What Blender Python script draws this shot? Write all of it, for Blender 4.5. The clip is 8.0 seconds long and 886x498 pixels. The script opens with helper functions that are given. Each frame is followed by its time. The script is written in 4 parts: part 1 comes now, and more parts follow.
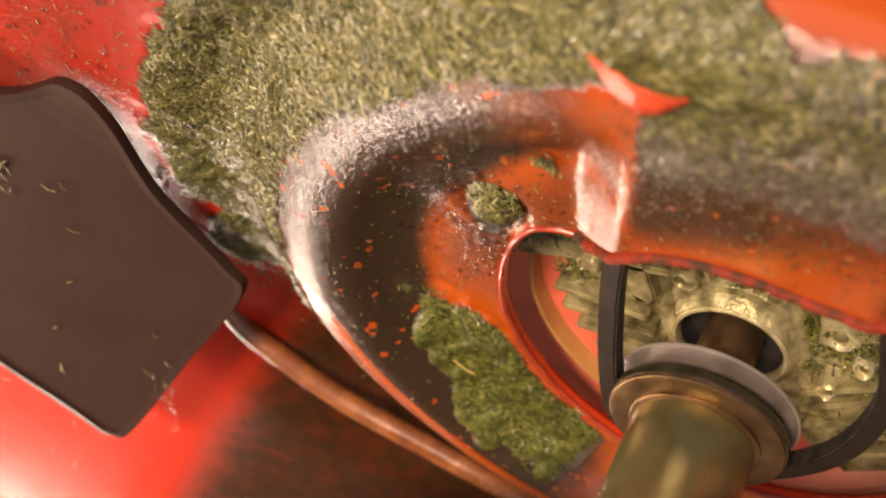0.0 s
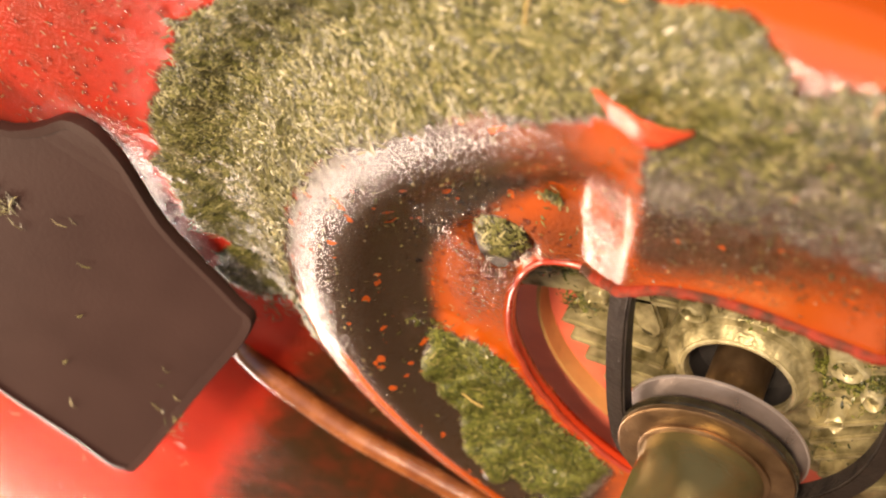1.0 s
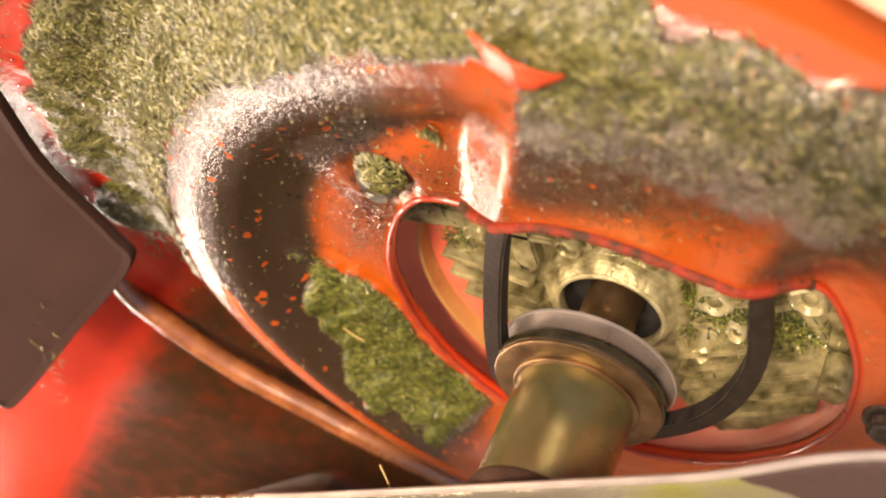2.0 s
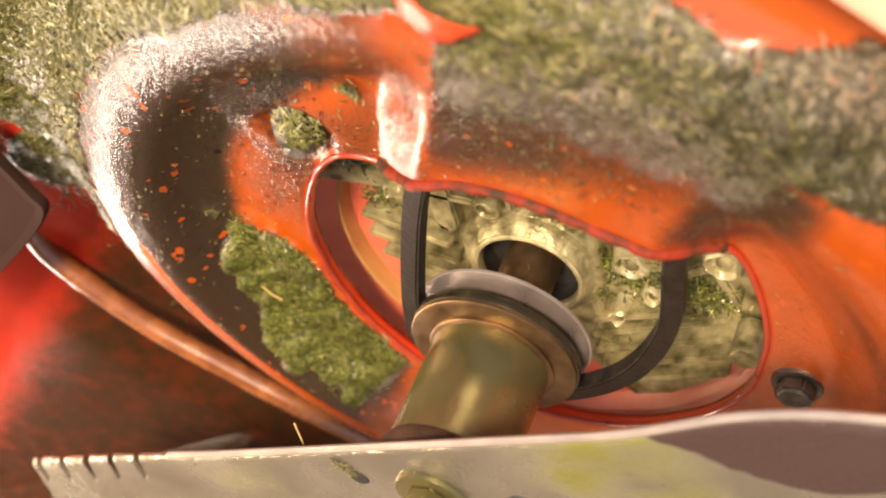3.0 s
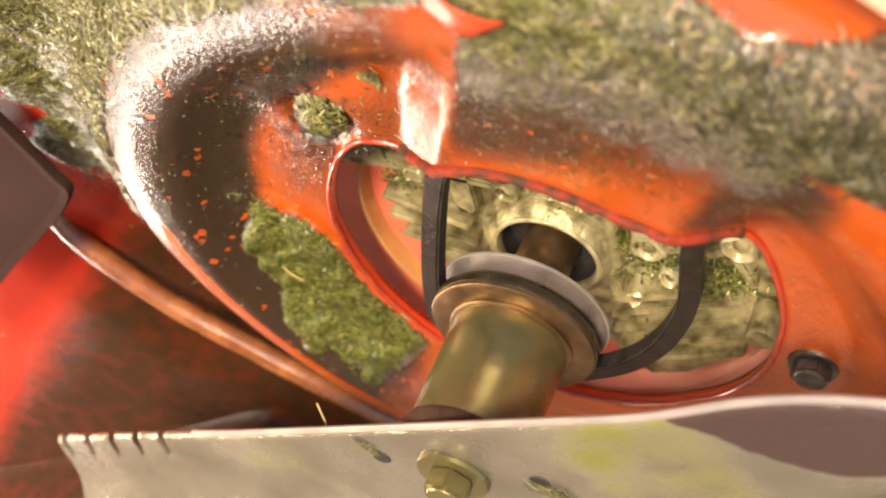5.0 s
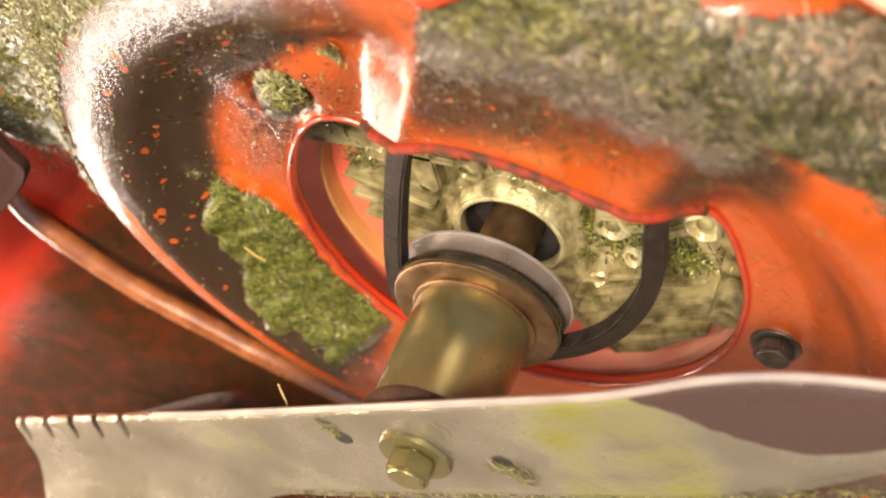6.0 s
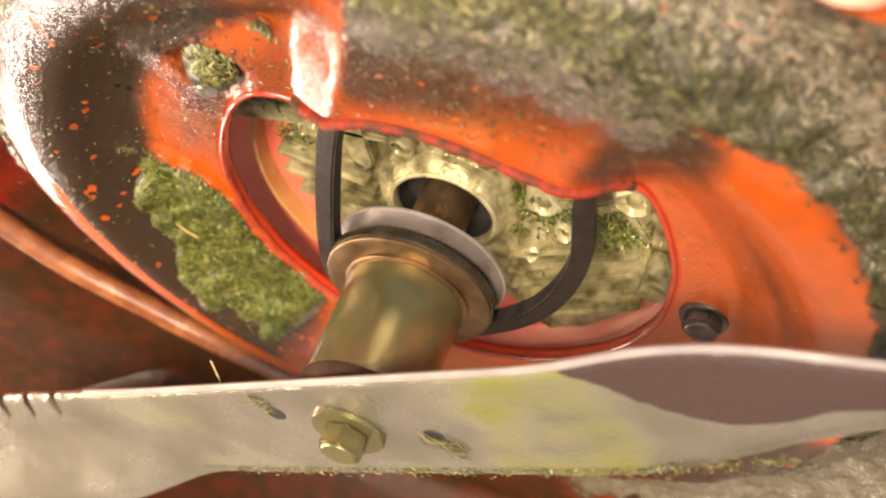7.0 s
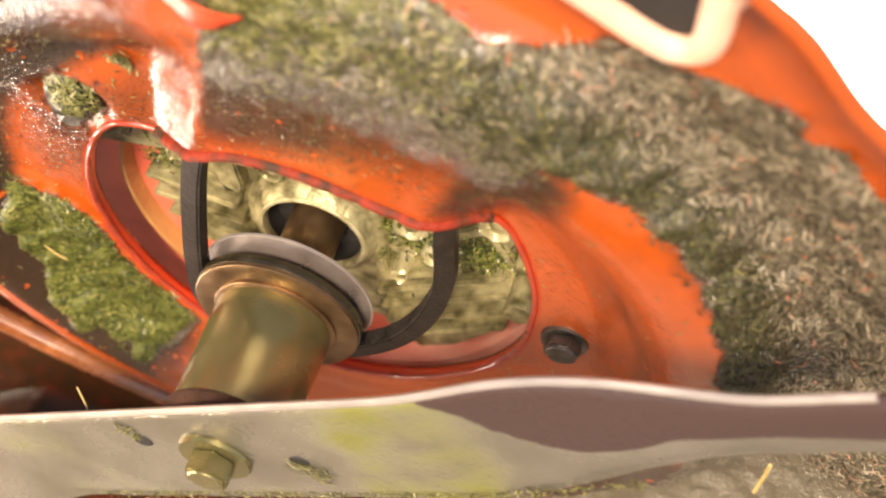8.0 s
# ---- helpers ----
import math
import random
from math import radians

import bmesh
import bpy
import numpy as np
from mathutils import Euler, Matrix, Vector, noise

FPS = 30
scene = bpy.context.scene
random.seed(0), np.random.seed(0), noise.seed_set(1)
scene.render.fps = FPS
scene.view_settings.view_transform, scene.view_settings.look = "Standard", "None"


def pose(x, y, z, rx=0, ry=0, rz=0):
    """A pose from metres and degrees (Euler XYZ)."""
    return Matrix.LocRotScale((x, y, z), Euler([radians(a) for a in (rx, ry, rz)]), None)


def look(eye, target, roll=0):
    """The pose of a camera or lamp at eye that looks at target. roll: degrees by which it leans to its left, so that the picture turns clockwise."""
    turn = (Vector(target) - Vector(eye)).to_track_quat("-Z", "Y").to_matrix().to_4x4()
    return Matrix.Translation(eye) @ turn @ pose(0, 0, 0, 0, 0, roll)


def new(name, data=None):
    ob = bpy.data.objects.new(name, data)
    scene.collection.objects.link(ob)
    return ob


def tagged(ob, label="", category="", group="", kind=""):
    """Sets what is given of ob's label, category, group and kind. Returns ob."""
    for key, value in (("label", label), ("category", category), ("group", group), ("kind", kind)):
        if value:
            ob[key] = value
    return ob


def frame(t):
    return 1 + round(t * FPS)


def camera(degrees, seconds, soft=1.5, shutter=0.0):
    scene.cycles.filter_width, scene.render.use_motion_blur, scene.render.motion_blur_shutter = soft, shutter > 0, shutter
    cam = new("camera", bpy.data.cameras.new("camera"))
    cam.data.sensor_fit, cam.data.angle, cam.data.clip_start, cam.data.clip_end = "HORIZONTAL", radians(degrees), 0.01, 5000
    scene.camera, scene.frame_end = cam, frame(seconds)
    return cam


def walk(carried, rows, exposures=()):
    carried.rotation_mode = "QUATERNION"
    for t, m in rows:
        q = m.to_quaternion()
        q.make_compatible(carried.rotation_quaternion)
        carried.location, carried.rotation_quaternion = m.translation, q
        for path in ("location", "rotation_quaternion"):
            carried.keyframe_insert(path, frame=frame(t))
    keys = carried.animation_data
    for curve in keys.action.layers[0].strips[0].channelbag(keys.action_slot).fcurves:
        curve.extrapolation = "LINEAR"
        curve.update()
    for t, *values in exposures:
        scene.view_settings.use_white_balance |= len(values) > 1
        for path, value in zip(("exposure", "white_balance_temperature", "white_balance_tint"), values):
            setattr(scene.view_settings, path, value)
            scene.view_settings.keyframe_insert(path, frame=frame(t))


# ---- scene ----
cam = camera(39.4, 8.0, 2.1)
cam.data.dof.use_dof, cam.data.dof.focus_distance, cam.data.dof.aperture_fstop = True, 0.45, 8.5
PATH = [
    (0, pose(-0.0194, -0.2333, 0.4024, 34.726, -3.728, 25.596)),
    (0.5, pose(-0.0185, -0.2337, 0.4039, 36.238, -3.247, 25.647)),
    (1, pose(-0.0185, -0.2340, 0.4039, 36.262, -3.250, 25.679)),
    (1.5, pose(-0.0147, -0.2383, 0.4086, 35.525, -4.345, 25.331)),
    (2, pose(-0.0152, -0.2355, 0.4100, 33.465, -7.518, 22.730)),
    (2.2, pose(-0.0147, -0.2359, 0.4110, 33.271, -8.499, 22.144)),
    (3.3, pose(-0.0084, -0.2340, 0.4061, 31.789, -10.889, 21.973)),
    (3.5, pose(-0.0087, -0.2327, 0.4064, 31.643, -10.748, 21.767)),
    (4, pose(-0.0122, -0.2345, 0.4093, 31.043, -10.504, 21.786)),
    (4.2, pose(-0.0144, -0.2334, 0.4129, 30.858, -10.216, 22.096)),
    (5.5, pose(-0.0130, -0.2371, 0.4144, 30.570, -10.407, 22.072)),
    (6, pose(-0.0114, -0.2344, 0.4098, 30.130, -11.526, 21.367)),
    (6.5, pose(-0.0102, -0.2330, 0.4112, 29.769, -12.533, 20.781)),
    (7, pose(-0.0076, -0.2347, 0.4118, 29.442, -13.737, 19.847)),
    (7.5, pose(-0.0018, -0.2346, 0.4183, 29.263, -16.825, 19.152)),
    (8, pose(-0.0025, -0.2252, 0.4275, 29.744, -17.739, 17.244)),
]
walk(cam, PATH, [(0, 0.50, 8200, 24), (0.5, 0.80, 8200, 24), (2, 1.03, 8000, 21), (8, 1.28, 7200, 15)])

# ---- light ----
world = bpy.data.worlds.new("sky")
scene.world = world
world.use_nodes = True
wn, wl = world.node_tree.nodes, world.node_tree.links
sky = wn.new("ShaderNodeTexSky")
sky.sky_type, sky.sun_disc = "NISHITA", False
sky.sun_elevation, sky.sun_rotation = radians(49), radians(165)
wl.new(sky.outputs[0], wn["Background"].inputs[0])
wn["Background"].inputs[1].default_value = 0.07
sun = new("sun", bpy.data.lights.new("sun", "SUN"))
sun.data.energy, sun.data.angle, sun.data.color = 3.8, radians(14), (1.0, 0.9, 0.74)
sun.matrix_world = look((-0.3, -1.1, 1.3), (0, 0, 0))
# Unseen area light added low on the left for highlights on crest and seat.
lamp = new("added_light", bpy.data.lights.new("added_light", "AREA"))
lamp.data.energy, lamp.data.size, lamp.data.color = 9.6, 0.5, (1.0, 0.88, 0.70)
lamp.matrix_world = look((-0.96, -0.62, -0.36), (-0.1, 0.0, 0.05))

# ---- frame of the mower: it lies on its side, so that its underside looks towards -y ----
# mower axes: x across, y from the upper side of the lying deck to the ground, z from the blade to the engine
MW = Matrix(((1, 0, 0, 0), (0, 0, 1, 0), (0, -1, 0, 0), (0, 0, 0, 1)))


# ---- materials ----
def material(name, base, rough=0.5, metal=0.0, dark=None, scale=40.0, bump=0.2, fine=400.0, coat=0.0, spread=0.5):
    """Two colours mixed by a coarse noise, roughness varied, relief by a fine noise."""
    m = bpy.data.materials.new(name)
    m.use_nodes = True
    n, l = m.node_tree.nodes, m.node_tree.links
    b = n["Principled BSDF"]
    co = n.new("ShaderNodeTexCoord")
    big = n.new("ShaderNodeTexNoise")
    big.inputs["Scale"].default_value, big.inputs["Detail"].default_value = scale, 8
    small = n.new("ShaderNodeTexNoise")
    small.inputs["Scale"].default_value, small.inputs["Detail"].default_value = fine, 4
    for t in (big, small):
        l.new(co.outputs["Object"], t.inputs["Vector"])
    ramp = n.new("ShaderNodeValToRGB")
    ramp.color_ramp.elements[0].position, ramp.color_ramp.elements[1].position = 0.5 - spread / 2, 0.5 + spread / 2
    ramp.color_ramp.elements[0].color = (*(dark or [c * 0.6 for c in base]), 1)
    ramp.color_ramp.elements[1].color = (*base, 1)
    l.new(big.outputs[0], ramp.inputs[0])
    l.new(ramp.outputs[0], b.inputs["Base Color"])
    rr = n.new("ShaderNodeMapRange")
    rr.inputs[3].default_value, rr.inputs[4].default_value = max(0.03, rough - 0.12), min(1, rough + 0.15)
    l.new(big.outputs[0], rr.inputs[0])
    l.new(rr.outputs[0], b.inputs["Roughness"])
    b.inputs["Metallic"].default_value = metal
    b.inputs["Coat Weight"].default_value = coat
    b.inputs["Coat Roughness"].default_value = 0.08
    bp = n.new("ShaderNodeBump")
    bp.inputs["Strength"].default_value, bp.inputs["Distance"].default_value = bump, 0.001
    l.new(small.outputs[0], bp.inputs["Height"])
    l.new(bp.outputs[0], b.inputs["Normal"])
    return m


STEEL = material("worn_steel", (0.62, 0.54, 0.48), 0.36, 0.7, (0.42, 0.37, 0.35), 60, 0.15, 900)
BRASSY = material("rusty_steel", (0.3, 0.19, 0.1), 0.36, 0.9, (0.14, 0.08, 0.04), 90, 0.2, 900)
OILED = material("oiled_steel", (0.25, 0.215, 0.095), 0.22, 0.75, (0.17, 0.145, 0.06), 45, 0.14, 700)
DISC = material("worn_disc", (0.42, 0.35, 0.315), 0.3, 0.75, (0.22, 0.175, 0.15), 60, 0.15, 900)
OIL = material("black_oil", (0.045, 0.036, 0.018), 0.22, 0.2, (0.014, 0.011, 0.006), 160, 0.8, 420, coat=0.6)
TAN = material("tan_painted_wall", (0.50, 0.27, 0.09), 0.5, 0.0, (0.34, 0.16, 0.05), 70, 0.4, 400)
RUST = material("rust", (0.1, 0.045, 0.025), 0.7, 0.2, (0.04, 0.02, 0.012), 120, 0.6, 800)
BACKING = material("belt_fabric", (0.036, 0.027, 0.021), 0.6, 0.0, (0.012, 0.010, 0.009), 170, 1.0, 520, spread=0.35)
RUBBER = material("belt_rubber", (0.022, 0.015, 0.011), 0.42, 0.0, (0.010, 0.007, 0.005), 150, 0.4, 500)
CAST = material("cast_aluminium", (0.47, 0.405, 0.215), 0.38, 0.45, (0.10, 0.083, 0.030), 120, 0.9, 330, spread=0.36)
SALMON = material("red_shroud", (0.80, 0.19, 0.105), 0.45, 0.0, (0.55, 0.1, 0.06), 60, 0.2, 500, spread=0.6)
FLAP = material("dark_plastic", (0.034, 0.016, 0.013), 0.5, 0.0, (0.026, 0.012, 0.010), 30, 0.15, 500, coat=0.1)
BOLTM = material("dark_bolt", (0.2, 0.17, 0.14), 0.4, 0.8, (0.04, 0.035, 0.03), 200, 0.3, 900)
REDFLAKE = material("loose_red_paint", (0.75, 0.09, 0.03), 0.35, 0.0, (0.6, 0.06, 0.02), 100, 0.2, 500)
GROUND = material("paving", (0.20, 0.17, 0.14), 0.9, 0.0, (0.13, 0.112, 0.092), 6, 0.4, 120)
ORANGE = material("orange_paint", (0.40, 0.04, 0.01), 0.3, 0.0, (0.22, 0.022, 0.010), 110, 0.2, 500, coat=0.6)
SOILED = material("soiled_red_edge", (0.22, 0.022, 0.008), 0.65, 0.0, (0.045, 0.018, 0.008), 120, 0.8, 420, spread=0.2)
PALE = material("pale_rim_highlight", (0.75, 0.5, 0.38), 0.35, 0.0, (0.7, 0.35, 0.22), 60, 0.2, 400)
PALERED = material("pale_red_paint", (0.75, 0.4, 0.3), 0.4, 0.0, (0.7, 0.22, 0.16), 50, 0.2, 400)
BEAD = material("dark_red_paint", (0.3, 0.1, 0.03), 0.25, 0.0, (0.12, 0.035, 0.014), 70, 0.2, 500, coat=0.35)
# Near black: painted shade of slot, bore and bolt holes; also the panels' backs.
DARK = material("shade_black", (0.015, 0.012, 0.01), 0.7)


def clipping_material(name, shades, coat):
    """Each clipping takes a shade of its own."""
    m = bpy.data.materials.new(name)
    m.use_nodes = True
    n, l = m.node_tree.nodes, m.node_tree.links
    b = n["Principled BSDF"]
    g = n.new("ShaderNodeNewGeometry")
    ramp = n.new("ShaderNodeValToRGB")
    e = ramp.color_ramp.elements
    e[0].color, e[1].color = (*shades[0][1], 1), (*shades[-1][1], 1)
    for place, c in shades[1:-1]:
        e.new(place).color = (*c, 1)
    l.new(g.outputs["Random Per Island"], ramp.inputs[0])
    l.new(ramp.outputs[0], b.inputs["Base Color"])
    b.inputs["Roughness"].default_value = 0.42
    b.inputs["Coat Weight"].default_value, b.inputs["Coat Roughness"].default_value = coat, 0.18
    return m


CLIPS = clipping_material("grass_clippings", ((0, (0.016, 0.019, 0.004)), (0.3, (0.062, 0.060, 0.012)), (0.6, (0.125, 0.122, 0.030)), (0.88, (0.19, 0.175, 0.062)), (1, (0.32, 0.28, 0.13))), 0.2)
PALECAST = material("bare_cast_aluminium", (0.64, 0.57, 0.36), 0.36, 0.45, (0.26, 0.22, 0.09), 150, 0.7, 400)
CLUMP = clipping_material("fresh_clippings", ((0, (0.014, 0.018, 0.004)), (0.35, (0.05, 0.06, 0.009)), (0.7, (0.12, 0.13, 0.02)), (0.92, (0.19, 0.19, 0.045)), (1, (0.3, 0.25, 0.09))), 0.12)
MATTED = clipping_material("matted_clippings", ((0, (0.012, 0.012, 0.004)), (0.4, (0.030, 0.029, 0.009)), (0.75, (0.060, 0.056, 0.018)), (0.97, (0.10, 0.09, 0.032)), (1, (0.2, 0.16, 0.06))), 0.1)
MUD = clipping_material("rotted_clippings", ((0, (0.036, 0.028, 0.017)), (0.4, (0.11, 0.088, 0.055)), (0.75, (0.21, 0.17, 0.112)), (0.97, (0.31, 0.25, 0.17)), (1, (0.45, 0.12, 0.05))), 0.2)
for m, level in ((FLAP, 0.12), (BACKING, 0.25), (RUBBER, 0.3), (SOILED, 0.25)):
    m.node_tree.nodes["Principled BSDF"].inputs["Specular IOR Level"].default_value = level


def deck_material():
    """Glossy orange-red paint, under a brown wet film with the far skirt's painted shade (green channel) and caked
    clippings (red channel).
    """
    m = bpy.data.materials.new("soiled_red_paint")
    m.use_nodes = True
    n, l = m.node_tree.nodes, m.node_tree.links
    b = n["Principled BSDF"]
    co = n.new("ShaderNodeTexCoord")
    at = n.new("ShaderNodeAttribute")
    at.attribute_name = "soil_light"
    sep = n.new("ShaderNodeSeparateColor")
    l.new(at.outputs["Color"], sep.inputs[0])

    def noise_tex(scale, detail=6):
        t = n.new("ShaderNodeTexNoise")
        t.inputs["Scale"].default_value, t.inputs["Detail"].default_value = scale, detail
        l.new(co.outputs["Object"], t.inputs["Vector"])
        return t

    def edge(chan, tex, width, gain=0.7):
        a = n.new("ShaderNodeMath")
        a.operation = "MULTIPLY_ADD"
        l.new(tex.outputs[0], a.inputs[0])
        a.inputs[1].default_value = gain
        l.new(sep.outputs[chan], a.inputs[2])
        r = n.new("ShaderNodeMapRange")
        r.interpolation_type = "SMOOTHSTEP"
        mid = 0.5 + gain / 2
        r.inputs[1].default_value, r.inputs[2].default_value = mid - width, mid + width
        l.new(a.outputs[0], r.inputs[0])
        return r

    def mix(f, a, c):
        x = n.new("ShaderNodeMix")
        x.data_type = "RGBA"
        l.new(f, x.inputs[0])
        for k, v in ((6, a), (7, c)):
            if isinstance(v, tuple):
                x.inputs[k].default_value = (*v, 1)
            else:
                l.new(v, x.inputs[k])
        return x

    n1, n2, n3 = noise_tex(90), noise_tex(300, 12), noise_tex(620, 5)
    n2.inputs["Roughness"].default_value = 0.75
    film0, cake = edge(1, n1, 0.36, 0.3), edge(0, n2, 0.14, 0.9)
    chips = noise_tex(150, 2)                       # flecks where the film has come off
    bare = n.new("ShaderNodeMapRange")
    bare.inputs[1].default_value, bare.inputs[2].default_value = 0.672, 0.682
    bare.inputs[3].default_value, bare.inputs[4].default_value = 1.0, 0.0
    l.new(chips.outputs[0], bare.inputs[0])
    film = n.new("ShaderNodeMath")
    film.operation = "MULTIPLY"
    inner = n.new("ShaderNodeMix")                  # flecks only on the dished centre
    inner.inputs[2].default_value = 1.0
    l.new(sep.outputs[2], inner.inputs[0])
    l.new(bare.outputs[0], inner.inputs[3])
    l.new(film0.outputs[0], film.inputs[0])
    l.new(inner.outputs[0], film.inputs[1])
    paint = mix(n1.outputs[0], (0.42, 0.018, 0.010), (0.54, 0.034, 0.014))
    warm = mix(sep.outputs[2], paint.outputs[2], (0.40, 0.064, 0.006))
    soiled = mix(film.outputs[0], warm.outputs[2], (0.026, 0.0125, 0.0045))
    turf = mix(n2.outputs[0], (0.030, 0.024, 0.013), (0.155, 0.122, 0.075))
    colour = mix(cake.outputs[0], soiled.outputs[2], turf.outputs[2])
    l.new(colour.outputs[2], b.inputs["Base Color"])
    r = n.new("ShaderNodeMapRange")
    r.inputs[3].default_value, r.inputs[4].default_value = 0.2, 0.28
    l.new(cake.outputs[0], r.inputs[0])
    dull = n.new("ShaderNodeMapRange")               # the outer sheet has weathered, the dished centre is wet
    dull.inputs[3].default_value, dull.inputs[4].default_value = -0.03, 0.0
    l.new(sep.outputs[2], dull.inputs[0])
    total = n.new("ShaderNodeMath")
    l.new(r.outputs[0], total.inputs[0])
    l.new(dull.outputs[0], total.inputs[1])
    l.new(total.outputs[0], b.inputs["Roughness"])
    wet = n.new("ShaderNodeMapRange")
    wet.inputs[3].default_value, wet.inputs[4].default_value = 0.03, 0.9
    l.new(sep.outputs[2], wet.inputs[0])
    l.new(wet.outputs[0], b.inputs["Coat Weight"])
    gloss = n.new("ShaderNodeMapRange")               # weathered outside, wet and shiny on the dished centre
    gloss.inputs[3].default_value, gloss.inputs[4].default_value = 0.10, 0.45
    l.new(sep.outputs[2], gloss.inputs[0])
    l.new(gloss.outputs[0], b.inputs["Specular IOR Level"])
    h = n.new("ShaderNodeMath")
    h.operation = "MULTIPLY"
    l.new(n3.outputs[0], h.inputs[0])
    dirt = n.new("ShaderNodeMath")
    dirt.operation = "MAXIMUM"
    half = n.new("ShaderNodeMath")
    half.operation = "MULTIPLY"
    l.new(film0.outputs[0], half.inputs[0])
    half.inputs[1].default_value = 0.3
    l.new(cake.outputs[0], dirt.inputs[0])
    l.new(half.outputs[0], dirt.inputs[1])
    k = n.new("ShaderNodeMapRange")
    k.inputs[3].default_value, k.inputs[4].default_value = 0.06, 1.0
    l.new(dirt.outputs[0], k.inputs[0])
    l.new(k.outputs[0], h.inputs[1])
    bp = n.new("ShaderNodeBump")
    bp.inputs["Strength"].default_value, bp.inputs["Distance"].default_value = 0.8, 0.003
    l.new(h.outputs[0], bp.inputs["Height"])
    l.new(bp.outputs[0], b.inputs["Normal"])
    b.inputs["Coat Roughness"].default_value = 0.2
    l.new(bp.outputs[0], b.inputs["Coat Normal"])
    return m


PAINT = deck_material()


# ---- building helpers ----
def thing(name, at, label, category, group="", kind=""):
    """An Empty at the place `at`, given in the mower's axes."""
    ob = new(name)
    ob.location = MW @ Vector(at)
    ob["at"] = list(at)
    ob.empty_display_size = 0.01
    return tagged(ob, label, category, group, kind)


def part(name, bm, material, parent=None, label="", smooth=True):
    """Links a bmesh, modelled in the mower's axes, as one mesh object under a thing or a part."""
    bmesh.ops.recalc_face_normals(bm, faces=bm.faces[:])
    for f in bm.faces:
        f.smooth = smooth
    bm.transform(MW)
    top = parent
    while top is not None and top.parent is not None:
        top = top.parent
    if top is not None:
        bm.transform(Matrix.Translation(-(MW @ Vector(top["at"]))))
    me = bpy.data.meshes.new(name)
    bm.to_mesh(me)
    bm.free()
    me.materials.append(material)
    ob = new(name, me)
    if parent is not None:
        ob.parent = parent
    if label:
        tagged(ob, label)
    if smooth:
        me.set_sharp_from_angle(angle=radians(38))
    return ob


def lathe(profile, seg=64, at=(0, 0, 0), closed=False):
    """A body of revolution about z from (radius, z) pairs; closed: the profile is a loop."""
    bm = bmesh.new()
    rings = []
    for r, z in profile:
        if r < 1e-6:
            rings.append([bm.verts.new((at[0], at[1], at[2] + z))])
        else:
            rings.append([bm.verts.new((at[0] + r * math.cos(2 * math.pi * k / seg), at[1] + r * math.sin(2 * math.pi * k / seg), at[2] + z)) for k in range(seg)])
    pairs = list(zip(rings, rings[1:])) + ([(rings[-1], rings[0])] if closed else [])
    for a, b in pairs:
        for k in range(seg):
            q = (k + 1) % seg
            if len(a) == 1 and len(b) == 1:
                continue
            if len(a) == 1:
                bm.faces.new((a[0], b[k], b[q]))
            elif len(b) == 1:
                bm.faces.new((a[k], a[q], b[0]))
            else:
                bm.faces.new((a[k], a[q], b[q], b[k]))
    return bm


def slab(outline, z0, z1, bevel=0.0):
    """An upright prism over a plan outline between two heights."""
    bm = bmesh.new()
    low = [bm.verts.new((x, y, z0)) for x, y in outline]
    high = [bm.verts.new((x, y, z1)) for x, y in outline]
    bm.faces.new(low), bm.faces.new(high)
    for k in range(len(low)):
        q = (k + 1) % len(low)
        bm.faces.new((low[k], low[q], high[q], high[k]))
    if bevel:
        bmesh.ops.bevel(bm, geom=bm.edges[:], offset=bevel, segments=2, affect="EDGES")
    return bm


def sweep(path, section, up=Vector((0, 0, 1)), closed=False):
    """A tube with a given (across, up) section along a list of points."""
    bm = bmesh.new()
    rings = []
    n = len(path)
    for k, p in enumerate(path):
        a, b = path[(k - 1) % n] if closed or k else path[0], path[(k + 1) % n] if closed or k < n - 1 else path[-1]
        t = (b - a).normalized()
        side = t.cross(up).normalized()
        top = side.cross(t)
        rings.append([bm.verts.new(p + side * s + top * h) for s, h in section])
    m = len(section)
    for k in range(n if closed else n - 1):
        a, b = rings[k], rings[(k + 1) % n]
        for j in range(m):
            bm.faces.new((a[j], a[(j + 1) % m], b[(j + 1) % m], b[j]))
    if not closed:
        bm.faces.new(rings[0]), bm.faces.new(rings[-1])
    return bm


def spline(points, step=8, closed=False):
    """Catmull-Rom through the points."""
    P = [Vector(p) for p in points]
    n = len(P)
    out = []
    for k in range(n if closed else n - 1):
        a, b, c, d = (P[(k + j) % n] if closed else P[min(max(k + j, 0), n - 1)] for j in (-1, 0, 1, 2))
        for i in range(step):
            t = i / step
            out.append(0.5 * ((2 * b) + (c - a) * t + (2 * a - 5 * b + 4 * c - d) * t * t + (3 * b - a - 3 * c + d) * t ** 3))
    if not closed:
        out.append(P[-1])
    return out


def smooth01(a, b, v):
    t = min(1.0, max(0.0, (v - a) / (b - a)))
    return t * t * (3 - 2 * t)


def rough(x, y, z, s):
    return noise.noise(Vector((x * s, y * s, z * s)))


